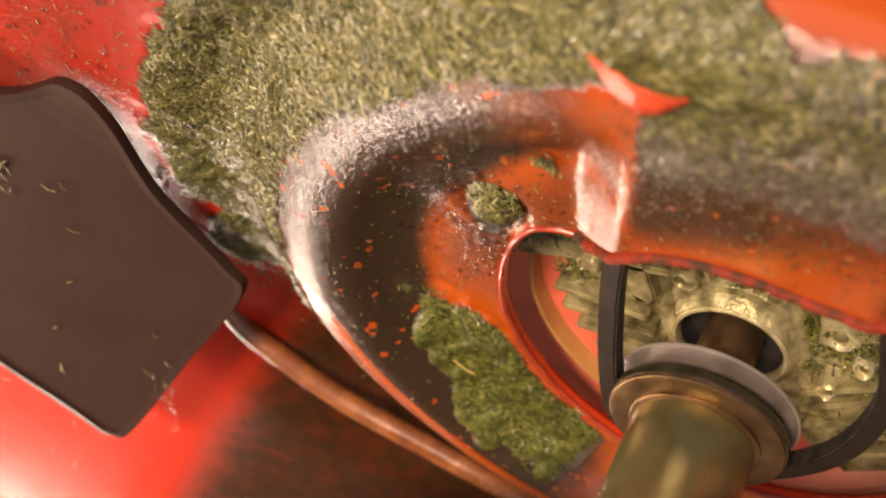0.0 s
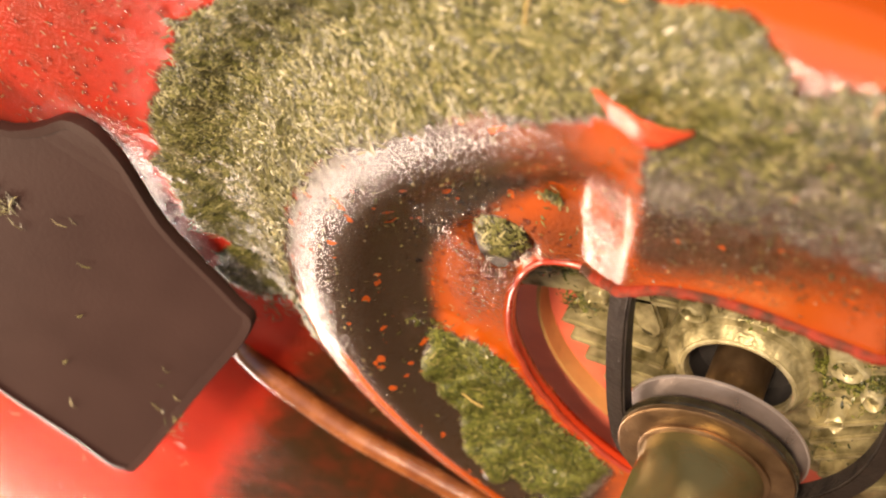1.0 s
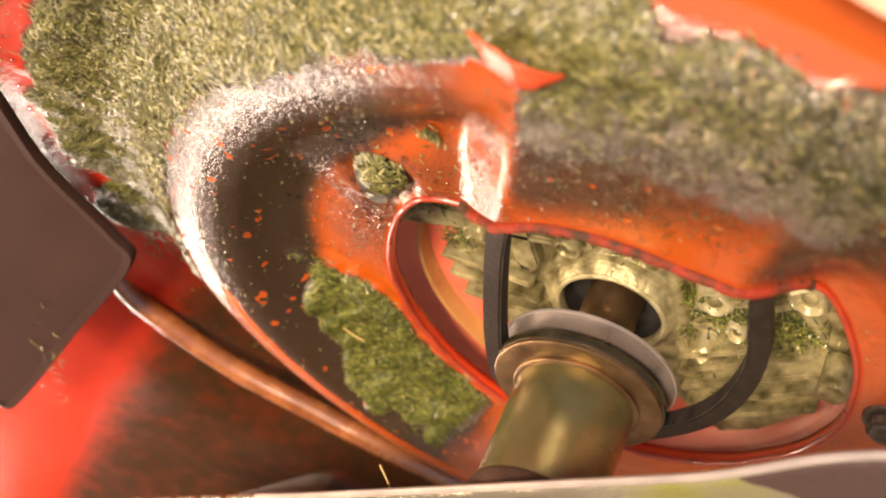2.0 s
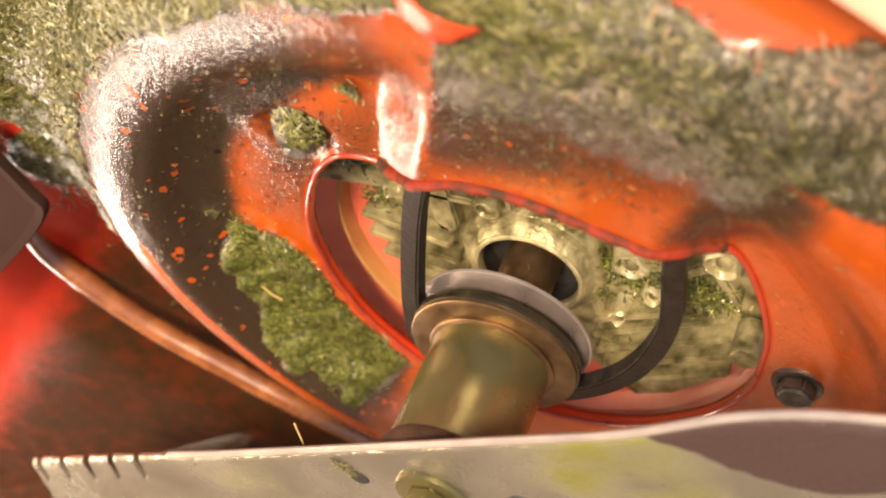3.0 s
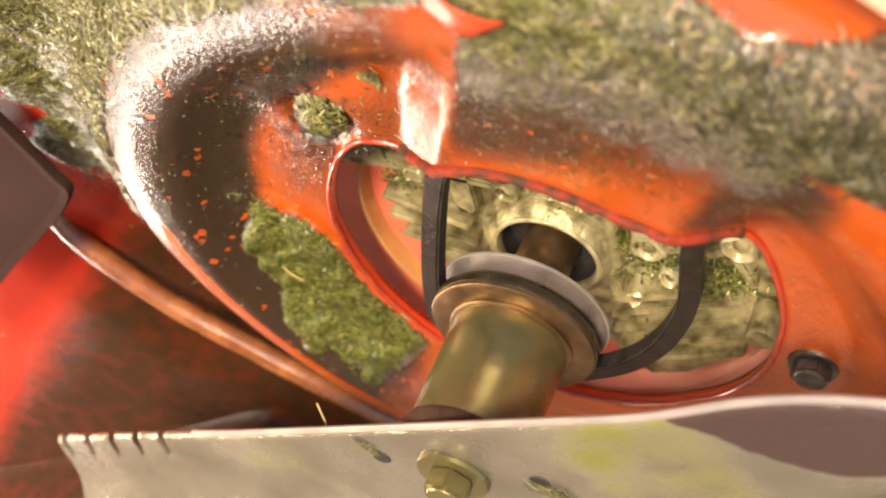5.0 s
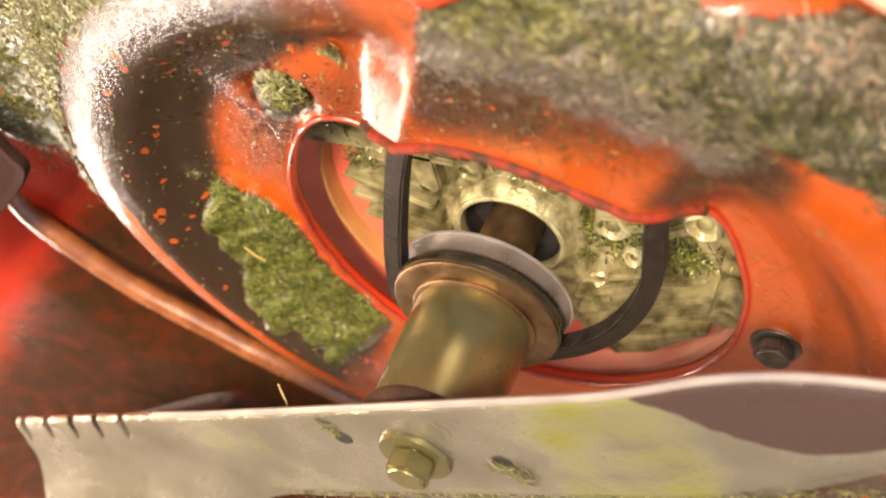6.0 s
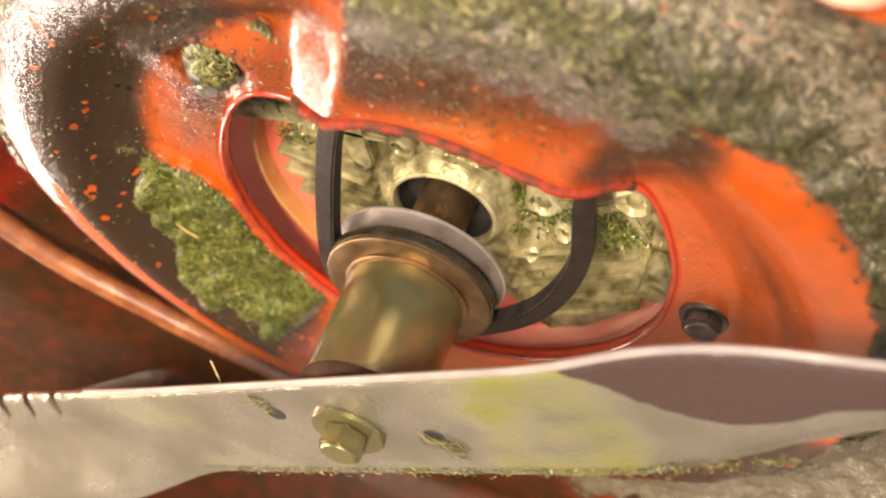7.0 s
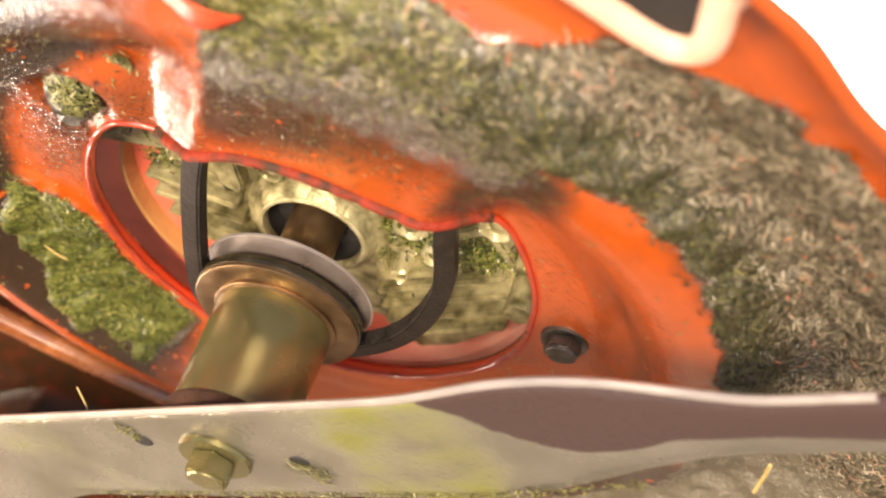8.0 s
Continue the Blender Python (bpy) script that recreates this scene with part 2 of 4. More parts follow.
# ---- the deck ----
TILT = 0.115                          # the deck leans a little to the crankshaft
PROFILE = ((0.0, 0.024), (0.112, 0.024), (0.122, 0.0225), (0.134, 0.015), (0.145, 0.0055), (0.152, 0.0018), (0.160, 0.0), (0.169, 0.0012), (0.177, 0.0055),
           (0.184, 0.012), (0.191, 0.0185), (0.200, 0.0225), (0.209, 0.0215), (0.222, 0.016), (0.238, 0.012), (0.252, 0.011), (0.8, 0.011))
PR = np.array(PROFILE)
SMOOTH_R = np.linspace(0, 0.8, 1601)
SMOOTH_Z = np.convolve(np.pad(np.interp(SMOOTH_R, PR[:, 0], PR[:, 1]), 8, "edge"), np.hanning(19)[1:-1] / np.hanning(19).sum(), "valid")


def profile(r):
    return float(np.interp(r, SMOOTH_R, SMOOTH_Z))


def dish(x, y):
    """Distance from the middle of the dished centre, which is not quite that of the crankshaft."""
    r = math.hypot(x + 0.004, y + 0.011)
    a = math.degrees(math.atan2(y, x)) % 360
    tight = smooth01(150, 178, a) * (1 - smooth01(228, 250, a))        # the crest runs tighter on one flank
    return r + 0.0035 * tight * smooth01(0.118, 0.15, r) * (1 - smooth01(0.178, 0.205, r))


def lobe(x, y):
    """1 inside the belt cover that bulges towards the blade, 0 outside."""
    soft = smooth01(0.166, 0.21, dish(x, y))
    t = (x - 0.04 * (y + 0.09) + 0.0668 + 0.03 * soft) / (0.0190 + 0.04 * soft)        # an even ramp with a rounded foot and crest
    left = 0.0 if t < -0.15 else (t + 0.15) ** 2 / 0.6 if t < 0.15 else t if t < 0.86 else 1 - (1.14 - t) ** 2 / 0.56 if t < 1.14 else 1.0
    return left * (1 - smooth01(0.024 - 0.02 * soft, 0.052 + 0.05 * soft, x + 0.12 * (y + 0.08))) * smooth01(-0.035, -0.066, y)


def seat(d):
    """The raised ring round the packed bolt, by the distance from it."""
    return 0.005 * smooth01(0.037, 0.017, d) * smooth01(0.009, 0.016, d)


def deck_z(x, y):
    r = dish(x, y)
    z = profile(r) + TILT * y
    z -= seat(math.hypot(x + 0.0935, y + 0.064))
    low = max(-0.0035 + 0.23 * (y + 0.09), -0.0215) + 0.003 * smooth01(0.09, 0.02, abs(x))
    z -= 0.27 * max(0.0, 0.7 * (y - x) - 0.20) * smooth01(0.235, 0.26, r)
    k = lobe(x, y) * (1 - smooth01(0.152, 0.222, r))
    return z + (min(low, z) - z) * k


# the hole's outline: round below, with a pocket beside the packed bolt and a flat side along the cover
HOLE_A = (0, 24, 65, 107, 140, 160, 186, 201, 213, 220, 225, 229, 236, 250, 264, 275, 285, 290, 295, 300, 305, 315, 335, 360)
HOLE_R = (0.090, 0.087, 0.0905, 0.0925, 0.0855, 0.085, 0.0880, 0.0918, 0.0970, 0.0985, 0.0915, 0.0875, 0.0892, 0.0975, 0.1010, 0.1018, 0.1058, 0.1090, 0.1140, 0.1135, 0.1105, 0.1045, 0.0955, 0.090)
HOLE_T = np.interp(np.arange(-20, 380.0), HOLE_A, HOLE_R, period=360)
HOLE_T = np.convolve(HOLE_T, np.hanning(9)[1:-1] / np.hanning(9).sum(), "same")


def hole_radius(c, s):
    return float(np.interp(math.degrees(math.atan2(s, c)) % 360, np.arange(-20, 380.0), HOLE_T))


def lip_radius(a):
    """The deck's outer edge; it runs out into the discharge side on one flank."""
    d = math.degrees(a) % 360
    near = 0.02 * smooth01(230, 262, d) * (1 - smooth01(272, 284, d)) - 0.008 * smooth01(284, 292, d)
    return 0.25 + near + 0.44 * smooth01(112, 132, d) * (1 - smooth01(205, 232, d))


CAKE_A = (0, 130, 172, 185, 208, 235, 248, 255, 270, 279, 284, 288, 293, 300, 345, 360)
CAKE_R = (0.236, 0.222, 0.217, 0.229, 0.227, 0.222, 0.205, 0.194, 0.192, 0.194, 0.206, 0.213, 0.230, 0.236, 0.238, 0.236)


def right_side(a):
    return max(smooth01(282, 296, a), 1 - smooth01(40, 60, a))


def cake_at(x, y):
    r, a = dish(x, y), math.degrees(math.atan2(y, x)) % 360
    w = 0.010 * rough(x, y, 0, 30) + 0.006 * rough(x, y, 3, 90)
    outer = float(np.interp(a, CAKE_A, CAKE_R))
    inner = 0.163 + 0.005 * smooth01(150, 175, a) * (1 - smooth01(205, 225, a)) + 0.006 * right_side(a) * (1 - smooth01(300, 325, a) * (a > 180))
    ring = smooth01(inner, inner + 0.013, r + w * 0.45) * (1 - smooth01(outer - 0.004, outer + 0.008, r + w * 1.3))
    ring *= 1 - smooth01(45, 65, a) * (1 - smooth01(154, 172, a)) * (a < 180)
    cover = 0.8 * lobe(x, y) * smooth01(0.118, 0.190, math.hypot(x, y) + w * 1.0 + 0.012 * smooth01(0.0, -0.045, x)) * (1 - smooth01(outer - 0.004, outer + 0.008, r + w * 1.3))
    cover *= smooth01(-0.051, -0.042, x - 0.04 * (y + 0.09) + 0.15 * w)
    q = math.hypot(x, y)
    width = 0.126 + 0.010 * smooth01(165, 140, a) - 0.004 * smooth01(118, 108, a)
    gap = hole_radius(x / max(q, 1e-6), y / max(q, 1e-6)) + 0.004 + 0.013 * smooth01(150, 172, a)
    lump = smooth01(103, 112, a) * (1 - smooth01(161, 173, a + 600 * w)) * smooth01(width + 0.004, width - 0.005, q + w * 0.9) * smooth01(gap - 0.003, gap + 0.004, q + 0.5 * w)
    return max(ring, cover, lump), lump


def cake_depth(x, y, cake, lump):
    """How far the caked grass stands out from the sheet, in lumps."""
    a = math.degrees(math.atan2(y, x)) % 360
    big = right_side(a)
    low = 0.0012 + (0.0016 + 0.002 * big) * rough(x, y, 1, 70) + (0.0012 + 0.0008 * big) * rough(x, y, 2, 190) + 0.0022 * big * rough(x, y, 5, 38)
    return cake * low + lump * (0.0038 + 0.0022 * rough(x, y, 6, 80))


# One mask for the brown film, some darker areas and the far skirt's shade.
def film_shade_at(x, y):
    r, a = dish(x, y), math.degrees(math.atan2(y, x)) % 360
    left = smooth01(0.106, 0.128, r) * (1 - smooth01(0.154 + 0.016 * smooth01(160, 180, a), 0.161 + 0.018 * smooth01(160, 180, a), r)) * smooth01(95, 115, a) * (1 - 0.4 * smooth01(222, 244, a)) * (1 - smooth01(244, 254, a))
    # far: the shade on the far skirt, put into the colour as brown
    far = 0.79 * smooth01(0.163, 0.175, r) * smooth01(30, 60, a) * (1 - smooth01(158, 168, a)) * smooth01(-0.03, 0.03, x + 0.198 + 0.29 * (y - 0.104))
    right = 0.85 * smooth01(0.122, 0.145, r) * max(smooth01(344, 356, a), (a < 180) * (1 - smooth01(45, 60, a)))
    cover = (0.76 - 0.2 * smooth01(-0.03, 0.03, x)) * lobe(x, y) * smooth01(0.088 + 0.014 * smooth01(-0.04, 0.03, x), 0.122 + 0.036 * smooth01(-0.04, 0.03, x), math.hypot(x, y))
    cover *= smooth01(-0.051, -0.042, x - 0.04 * (y + 0.09)) * (1 - smooth01(0.186, 0.2, r))
    joint = 0.8 * smooth01(0.016, 0.038, x) * (1 - smooth01(0.048, 0.078, x)) * smooth01(-0.095, -0.122, y) * (1 - smooth01(0.165, 0.18, r))
    band = 0.7 * smooth01(0.160, 0.182, r) * (1 - smooth01(0.228, 0.242, r)) * max(smooth01(285, 305, a), 1 - smooth01(30, 50, a))
    pad = 0.52 * smooth01(0.13, 0.1, r) * smooth01(150, 190, a) * (1 - smooth01(240, 255, a))
    stripe = 0.5 * smooth01(0.133, 0.139, r) * (1 - smooth01(0.142, 0.150, r)) * smooth01(296, 306, a)
    wing = 0.5 * smooth01(0.2, 0.25, r) * smooth01(150, 180, a) * (1 - smooth01(225, 240, a))
    return min(1.0, max(left, far, right, cover, joint, band, pad, wing, stripe, 0.14 + 0.16 * right_side(a)))


def build_deck():
    deck = thing("mower_deck", (0, 0, 0.02), "orange-red mower deck lying on its side, underside caked with wet grass", "mower deck", kind="structure")
    bm = bmesh.new()
    soil_light = bm.verts.layers.float_color.new("soil_light")
    NA, NR = 600, 150
    skirt = ((0.005, -0.002), (0.010, -0.008), (0.014, -0.020), (0.018, -0.050), (0.022, -0.110), (0.026, -0.114))
    rings = []
    for j in range(NR + 1 + len(skirt)):
        ring = []
        for k in range(NA):
            a = 2 * math.pi * k / NA
            c, s = math.cos(a), math.sin(a)
            deg = math.degrees(a)
            r0, r1 = hole_radius(c, s), lip_radius(a)
            if j < 4:                                   # flange turned up round the hole
                e, up = ((0.0005, 0.0055), (0.0, 0.0028), (0.0006, 0.0010), (0.002, 0.0001))[j]
                x, y = c * (r0 + e), s * (r0 + e)
                z = deck_z(x, y) + up
                q = (0.0, 0.2 + 0.4 * lobe(x, y), 0.3, 1)
            elif j <= NR:
                f = (j - 4) / (NR - 4)
                near = 0.236
                r = r0 + 0.004 + (near - r0 - 0.004) * min(1.0, f / 0.86) + max(0.0, (f - 0.86) / 0.14) * (r1 - near)
                x, y = c * r, s * r
                z = deck_z(x, y)
                cake, lump = cake_at(x, y)
                z -= cake_depth(x, y, cake, lump)
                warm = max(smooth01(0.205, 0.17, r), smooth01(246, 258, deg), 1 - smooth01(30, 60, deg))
                q = (cake, film_shade_at(x, y), warm, 1)
            else:                                       # skirt, turned down to a rolled lip
                out, down = skirt[j - NR - 1]
                deep = smooth01(5, 40, deg) * (1 - smooth01(118, 126, deg))
                r = r1 + out
                x, y = c * r, s * r
                z = deck_z(c * r1, s * r1) + down * (0.16 + 0.84 * deep)
                # The skirt's right flank is set to orange, its glare put into the colour.
                q = (0.0, film_shade_at(c * r1, s * r1), max(smooth01(246, 258, deg), 1 - smooth01(30, 60, deg)), 1)
            v = bm.verts.new((x, y, z))
            v[soil_light] = q
            ring.append(v)
        rings.append(ring)
    for p, q in zip(rings, rings[1:]):
        for k in range(NA):
            m = (k + 1) % NA
            bm.faces.new((p[k], p[m], q[m], q[k]))
    ob = part("deck_shell", bm, PAINT, deck)
    mod = ob.modifiers.new("gauge", "SOLIDIFY")
    seen = sum(p.normal.y for p in ob.data.polygons) < 0          # the sheet grows away from the blade
    mod.thickness, mod.offset = 0.0016, -1.0 if seen else 1.0
    tube = [(0.0012 * math.cos(2 * math.pi * k / 10), 0.0012 * math.sin(2 * math.pi * k / 10)) for k in range(10)]
    for name, a0, a1, mat, label in (("hole_rim", -64, 226, ORANGE, "rounded orange rim of the hole"), ("cover_edge", 226, 296, SOILED, "dark dirty edge of the belt cover")):
        run = []
        for k in range(121):
            a = radians(a0 + (a1 - a0) * k / 120)
            r = hole_radius(math.cos(a), math.sin(a)) + 0.001
            x, y = r * math.cos(a), r * math.sin(a)
            run.append(Vector((x, y, deck_z(x, y) + 0.0006 * rough(x, y, 0, 120) + 0.0005 * rough(x, y, 1, 300))))
        wide = [(1.7 * u, 2.0 * v) for u, v in tube] if name == "cover_edge" else tube
        part(name, sweep(run, wide), mat, deck, label)
    line = spline([(-0.224, 0.104, 0.026), (-0.210, 0.120, 0.021), (-0.162, 0.143, 0.02), (-0.115, 0.152, 0.02), (-0.07, 0.158, 0.02), (-0.02, 0.168, 0.024), (0.03, 0.17, 0.03)], 10)
    bead = [(0.0058 * math.cos(2 * math.pi * k / 16), 0.0058 * math.sin(2 * math.pi * k / 16)) for k in range(16)]
    part("skirt_bead", sweep(line, bead), BEAD, deck, "dark red rolled bead of the skirt")
    return deck


deck = build_deck()


# ---- slotted bracket at the deck's edge ----
def build_bracket():
    t = thing("deck_bracket", (0.03, -0.24, -0.02), "pale-edged rounded slot frame on the red deck edge", "bracket")
    corners = [(0.0625, -0.2375), (0.0585, -0.252), (0.054, -0.266), (0.0, -0.262), (0.008, -0.240), (0.034, -0.2325), (0.052, -0.2285), (0.0595, -0.2305)]
    loop = spline([(x, y, deck_z(x, y) - 0.004) for x, y in corners], 8, True)
    ring = [(0.0042 * math.cos(2 * math.pi * k / 10), 0.003 * math.sin(2 * math.pi * k / 10)) for k in range(10)]
    # The rim's highlight is put into its pale colour.
    part("slot_rim", sweep(loop, ring, closed=True), PALE, t, "rim in a pale highlight colour")
    bm = slab([(p.x, p.y) for p in loop], 0.0, 0.002)
    for v in bm.verts:
        v.co.z += deck_z(v.co.x, v.co.y) - 0.003
    # Dark sheet put in for the shade inside the slot.
    part("slot_shade_sheet", bm, DARK, t)


build_bracket()


# ---- crankshaft, drive pulley, blade adapter ----
def build_spindle():
    t = thing("crankshaft_assembly", (0, 0, 0.0), "oily crankshaft with brown belt pulley and blade adapter below the engine", "pulley")
    part("shaft", lathe([(0, 0.1), (0.0115, 0.1), (0.0115, 0.013), (0, 0.013)], 48), BRASSY, t, "rusty brown crankshaft")
    part("pulley_upper_disc", lathe([(0.012, 0.014), (0.033, 0.0145), (0.0346, 0.0138), (0.0346, 0.0128), (0.024, 0.0075), (0.012, 0.0075)], 96), DISC, t, "worn mauve-grey steel disc")
    part("disc_rim", lathe([(0.0338, 0.0139), (0.0349, 0.0138), (0.0350, 0.0128), (0.0341, 0.0126)], 96, closed=True), STEEL, t, "bright worn rim")
    part("pulley_lip", lathe([(0.0326, 0.0013), (0.0337, 0.0014), (0.0339, 0.0032), (0.0334, 0.0052), (0.0320, 0.0050)], 96, closed=True), OIL, t, "black oily lip")
    part("pulley_lower_disc", lathe([(0.012, 0.0073), (0.024, 0.0072), (0.0325, 0.0022), (0.0333, 0.0014), (0.0331, 0.0), (0.0322, -0.0006), (0.02, -0.0006), (0.012, -0.0006)], 96), BRASSY, t, "brown rust-tinted steel disc")
    part("collar", lathe([(0.012, -0.0004), (0.0246, -0.0008), (0.0248, -0.0018), (0.0236, -0.0026), (0.012, -0.0026)], 72), BRASSY, t)
    part("adapter_sleeve", lathe([(0.012, -0.002), (0.0229, -0.002), (0.0231, -0.004), (0.0229, -0.0475), (0.0222, -0.049), (0.012, -0.049)], 72), OILED, t, "olive-brown oily steel sleeve")
    part("adapter_flange", lathe([(0.01, -0.0475), (0.0236, -0.0475), (0.0246, -0.0495), (0.0248, -0.0565), (0.0238, -0.0576), (0.01, -0.0576)], 64), RUST, t, "dark rusty flange")


build_spindle()

BLADE_Z = -0.0578
BD = Vector((0.642, -0.767, 0)).normalized()     # along the blade
BN = Vector((0.767, 0.642, 0)).normalized()      # across it


def blade_point(s, n, below):
    """Where the blade's sheet lies: s along, n across; the trailing half of either end is turned up."""
    e = smooth01(0.085, 0.2, abs(s))
    side = -n if s > 0 else n
    lift = e * (0.006 + 0.008 * smooth01(-0.005, 0.03, side)) if s > 0 else 0.003 * e
    droop = 0.0 if s > 0 else -0.016 * smooth01(0.10, 0.17, -s) * smooth01(0.002, 0.05, n)      # the serrated wing curls towards the cut
    p = BD * s + BN * n
    return Vector((p.x, p.y, BLADE_Z + lift + droop - below))


ACROSS = (0, 0.012, 0.03, 0.055, 0.12, 0.2, 0.3, 0.4, 0.5, 0.6, 0.7, 0.78, 0.85, 0.862, 0.9, 0.97, 1.0)


def build_blade():
    t = thing("mower_blade", (0, 0, BLADE_Z), "grey steel mower blade with serrated edge, smeared with grass", "blade")
    NS, NN = 480, 16
    grid = {}
    for i in range(NS + 1):
        s = -0.245 + 0.49 * i / NS
        e = smooth01(0.1, 0.2, abs(s))
        lo, hi = -0.027, 0.034
        if s > 0:
            hi -= 0.017 * smooth01(0.09, 0.2, s)
            lo += 0.020 * smooth01(0.12, 0.21, s)
        else:
            lo += 0.002 * e
            hi += 0.018 * e
            if -0.243 < s < -0.152:                               # saw-like slots along the cutting edge
                lo += 0.014 * (1.0 if (-0.1545 - s) % 0.0207 < 0.004 else 0.0)
        for j in range(NN + 1):
            n = lo + (hi - lo) * ACROSS[j]
            thin = 0.0028 - 0.0016 * smooth01(lo + 0.0026, lo, n) - 0.0018 * smooth01(hi - 0.0085, hi, n)
            for side, below in ((0, 0.0), (1, thin)):
                grid[i, j, side] = (blade_point(s - 0.7 * (n + 0.027) * smooth01(0.11, 0.17, -s), n + 0.0012 * rough(s, n, 0, 60) * (j in (0, NN)), below))
    for name, i0, i1 in (("lift_wing", 0, 120), ("blade_bar", 120, 360), ("lift_wing", 360, NS)):
        bm = bmesh.new()
        vert = {}

        def at(i, j, side):
            if (i, j, side) not in vert:
                vert[i, j, side] = bm.verts.new(grid[i, j, side])
            return vert[i, j, side]

        for i in range(i0, i1):
            for j in range(NN):
                for side in (0, 1):
                    bm.faces.new((at(i, j, side), at(i + 1, j, side), at(i + 1, j + 1, side), at(i, j + 1, side)))
            for j in (0, NN):
                bm.faces.new((at(i, j, 0), at(i + 1, j, 0), at(i + 1, j, 1), at(i, j, 1)))
        for i in (i0, i1):
            for j in range(NN):
                bm.faces.new((at(i, j, 0), at(i, j + 1, 0), at(i, j + 1, 1), at(i, j, 1)))
        soil_light = bm.verts.layers.float_color.new("soil_light")
        for v in bm.verts:
            sv, nv = v.co.dot(BD), v.co.dot(BN)
            # paint: a dark reflection on the right wing, put in as brown colour
            edge = -0.030 + 0.037 * smooth01(0.092, 0.148, sv) + 0.003 * rough(sv, nv, 4, 60)
            paint = smooth01(0.085, 0.105, sv) * smooth01(0.004, -0.004, nv - edge)
            streak = 0.75 + 0.5 * rough(sv, nv, 2, 45) + 0.3 * rough(sv * 0.4, nv, 5, 160)
            smear = streak * max(smooth01(0.025, 0.07, sv) * (1 - smooth01(0.10, 0.145, sv)), 0.7 * smooth01(0.012, 0.03, nv) * smooth01(-0.1, -0.04, sv),
                        0.55 * smooth01(-0.17, -0.1, sv) * (1 - smooth01(-0.08, -0.02, sv)))
            v[soil_light] = (paint, 0.8 * smear, 0, 1)
        part(name, bm, BLADE, t)
    # Brighter steel tube laid along the edge to draw its highlight.
    for name, s0, s1 in (("edge_highlight", -0.13, 0.235),):
        run = []
        for k in range(90):
            sv = s0 + (s1 - s0) * k / 89
            lo = -0.0272 + (0.020 * smooth01(0.12, 0.21, sv) if sv > 0 else 0.002 * smooth01(0.1, 0.2, -sv))
            run.append(blade_point(sv, lo, 0.0013))
        part(name, sweep(run, [(0.0015 * math.cos(k * 0.7854), 0.0015 * math.sin(k * 0.7854)) for k in range(8)]), STEEL, t, "bright steel tube laid on as the trailing edge's highlight")
    for x, y in ((-0.0265, 0.0145), (0.0272, -0.0235)):
        o = (x, y, BLADE_Z - 0.0028)
        # No hole is cut: a near-black disc paints its shade.
        part("bolt_hole_disc", lathe([(0.0, -0.0003), (0.0036, -0.0004), (0.0042, 0.0002)], 24, o), DARK, t, "dark disc standing in for a through hole's shade")
    return t


def blade_material():
    """Dull steel; vertex colours give a dark reflection painted brown on the wing (red) and yellow-green smears
    (green).
    """
    m = material("grass_smeared_steel", (0.44, 0.40, 0.34), 0.24, 0.85, (0.24, 0.22, 0.16), 22, 0.6, 380, spread=0.5)
    n, l = m.node_tree.nodes, m.node_tree.links
    b = n["Principled BSDF"]
    base = b.inputs["Base Color"].links[0].from_socket
    grain = b.inputs["Roughness"].links[0].from_node.inputs[0].links[0].from_socket
    at = n.new("ShaderNodeAttribute")
    at.attribute_name = "soil_light"
    sep = n.new("ShaderNodeSeparateColor")
    l.new(at.outputs["Color"], sep.inputs[0])
    bare = []
    for chan, colour, width in ((1, (0.17, 0.165, 0.040), 0.34), (0, (0.06, 0.036, 0.032), 0.08)):
        add = n.new("ShaderNodeMath")
        add.operation = "MULTIPLY_ADD"
        l.new(grain, add.inputs[0])
        add.inputs[1].default_value = 0.5
        l.new(sep.outputs[chan], add.inputs[2])
        r = n.new("ShaderNodeMapRange")
        r.interpolation_type = "SMOOTHSTEP"
        r.inputs[1].default_value, r.inputs[2].default_value = 0.75 - width, 0.75 + width
        l.new(add.outputs[0], r.inputs[0])
        x = n.new("ShaderNodeMix")
        x.data_type = "RGBA"
        l.new(r.outputs[0], x.inputs[0])
        l.new(base, x.inputs[6])
        x.inputs[7].default_value = (*colour, 1)
        base = x.outputs[2]
        bare.append(r.outputs[0])
    l.new(base, b.inputs["Base Color"])
    most = n.new("ShaderNodeMath")
    most.operation = "MAXIMUM"
    l.new(bare[0], most.inputs[0]), l.new(bare[1], most.inputs[1])
    metal = n.new("ShaderNodeMapRange")
    metal.inputs[3].default_value, metal.inputs[4].default_value = 0.8, 0.2
    l.new(most.outputs[0], metal.inputs[0])
    l.new(metal.outputs[0], b.inputs["Metallic"])
    return m


BLADE = blade_material()
build_blade()


def hexagon(r, turn=0.0):
    return [(r * math.cos(turn + k * math.pi / 3), r * math.sin(turn + k * math.pi / 3)) for k in range(6)]


def build_bolt(at, r, height, washer, mat, name, label, turn=0.0, lean=0.0):
    t = thing(name, at, label, "bolt")
    x, y, z = at
    part("washer", lathe([(0, 0.0), (washer, 0.0), (washer * 1.02, -0.0008), (washer * 0.98, -0.0022), (0, -0.0022)], 40, at), mat, t)
    bm = slab([(x + a, y + b) for a, b in hexagon(r, turn)], z - 0.002, z - height, 0.0008)
    part("hex_head", bm, mat, t)
    part("head_crown", lathe([(0, -height - 0.0006), (r * 0.7, -height - 0.0005), (r * 0.78, -height + 0.0004), (0, -height + 0.0004)], 30, at), mat, t)
    return t


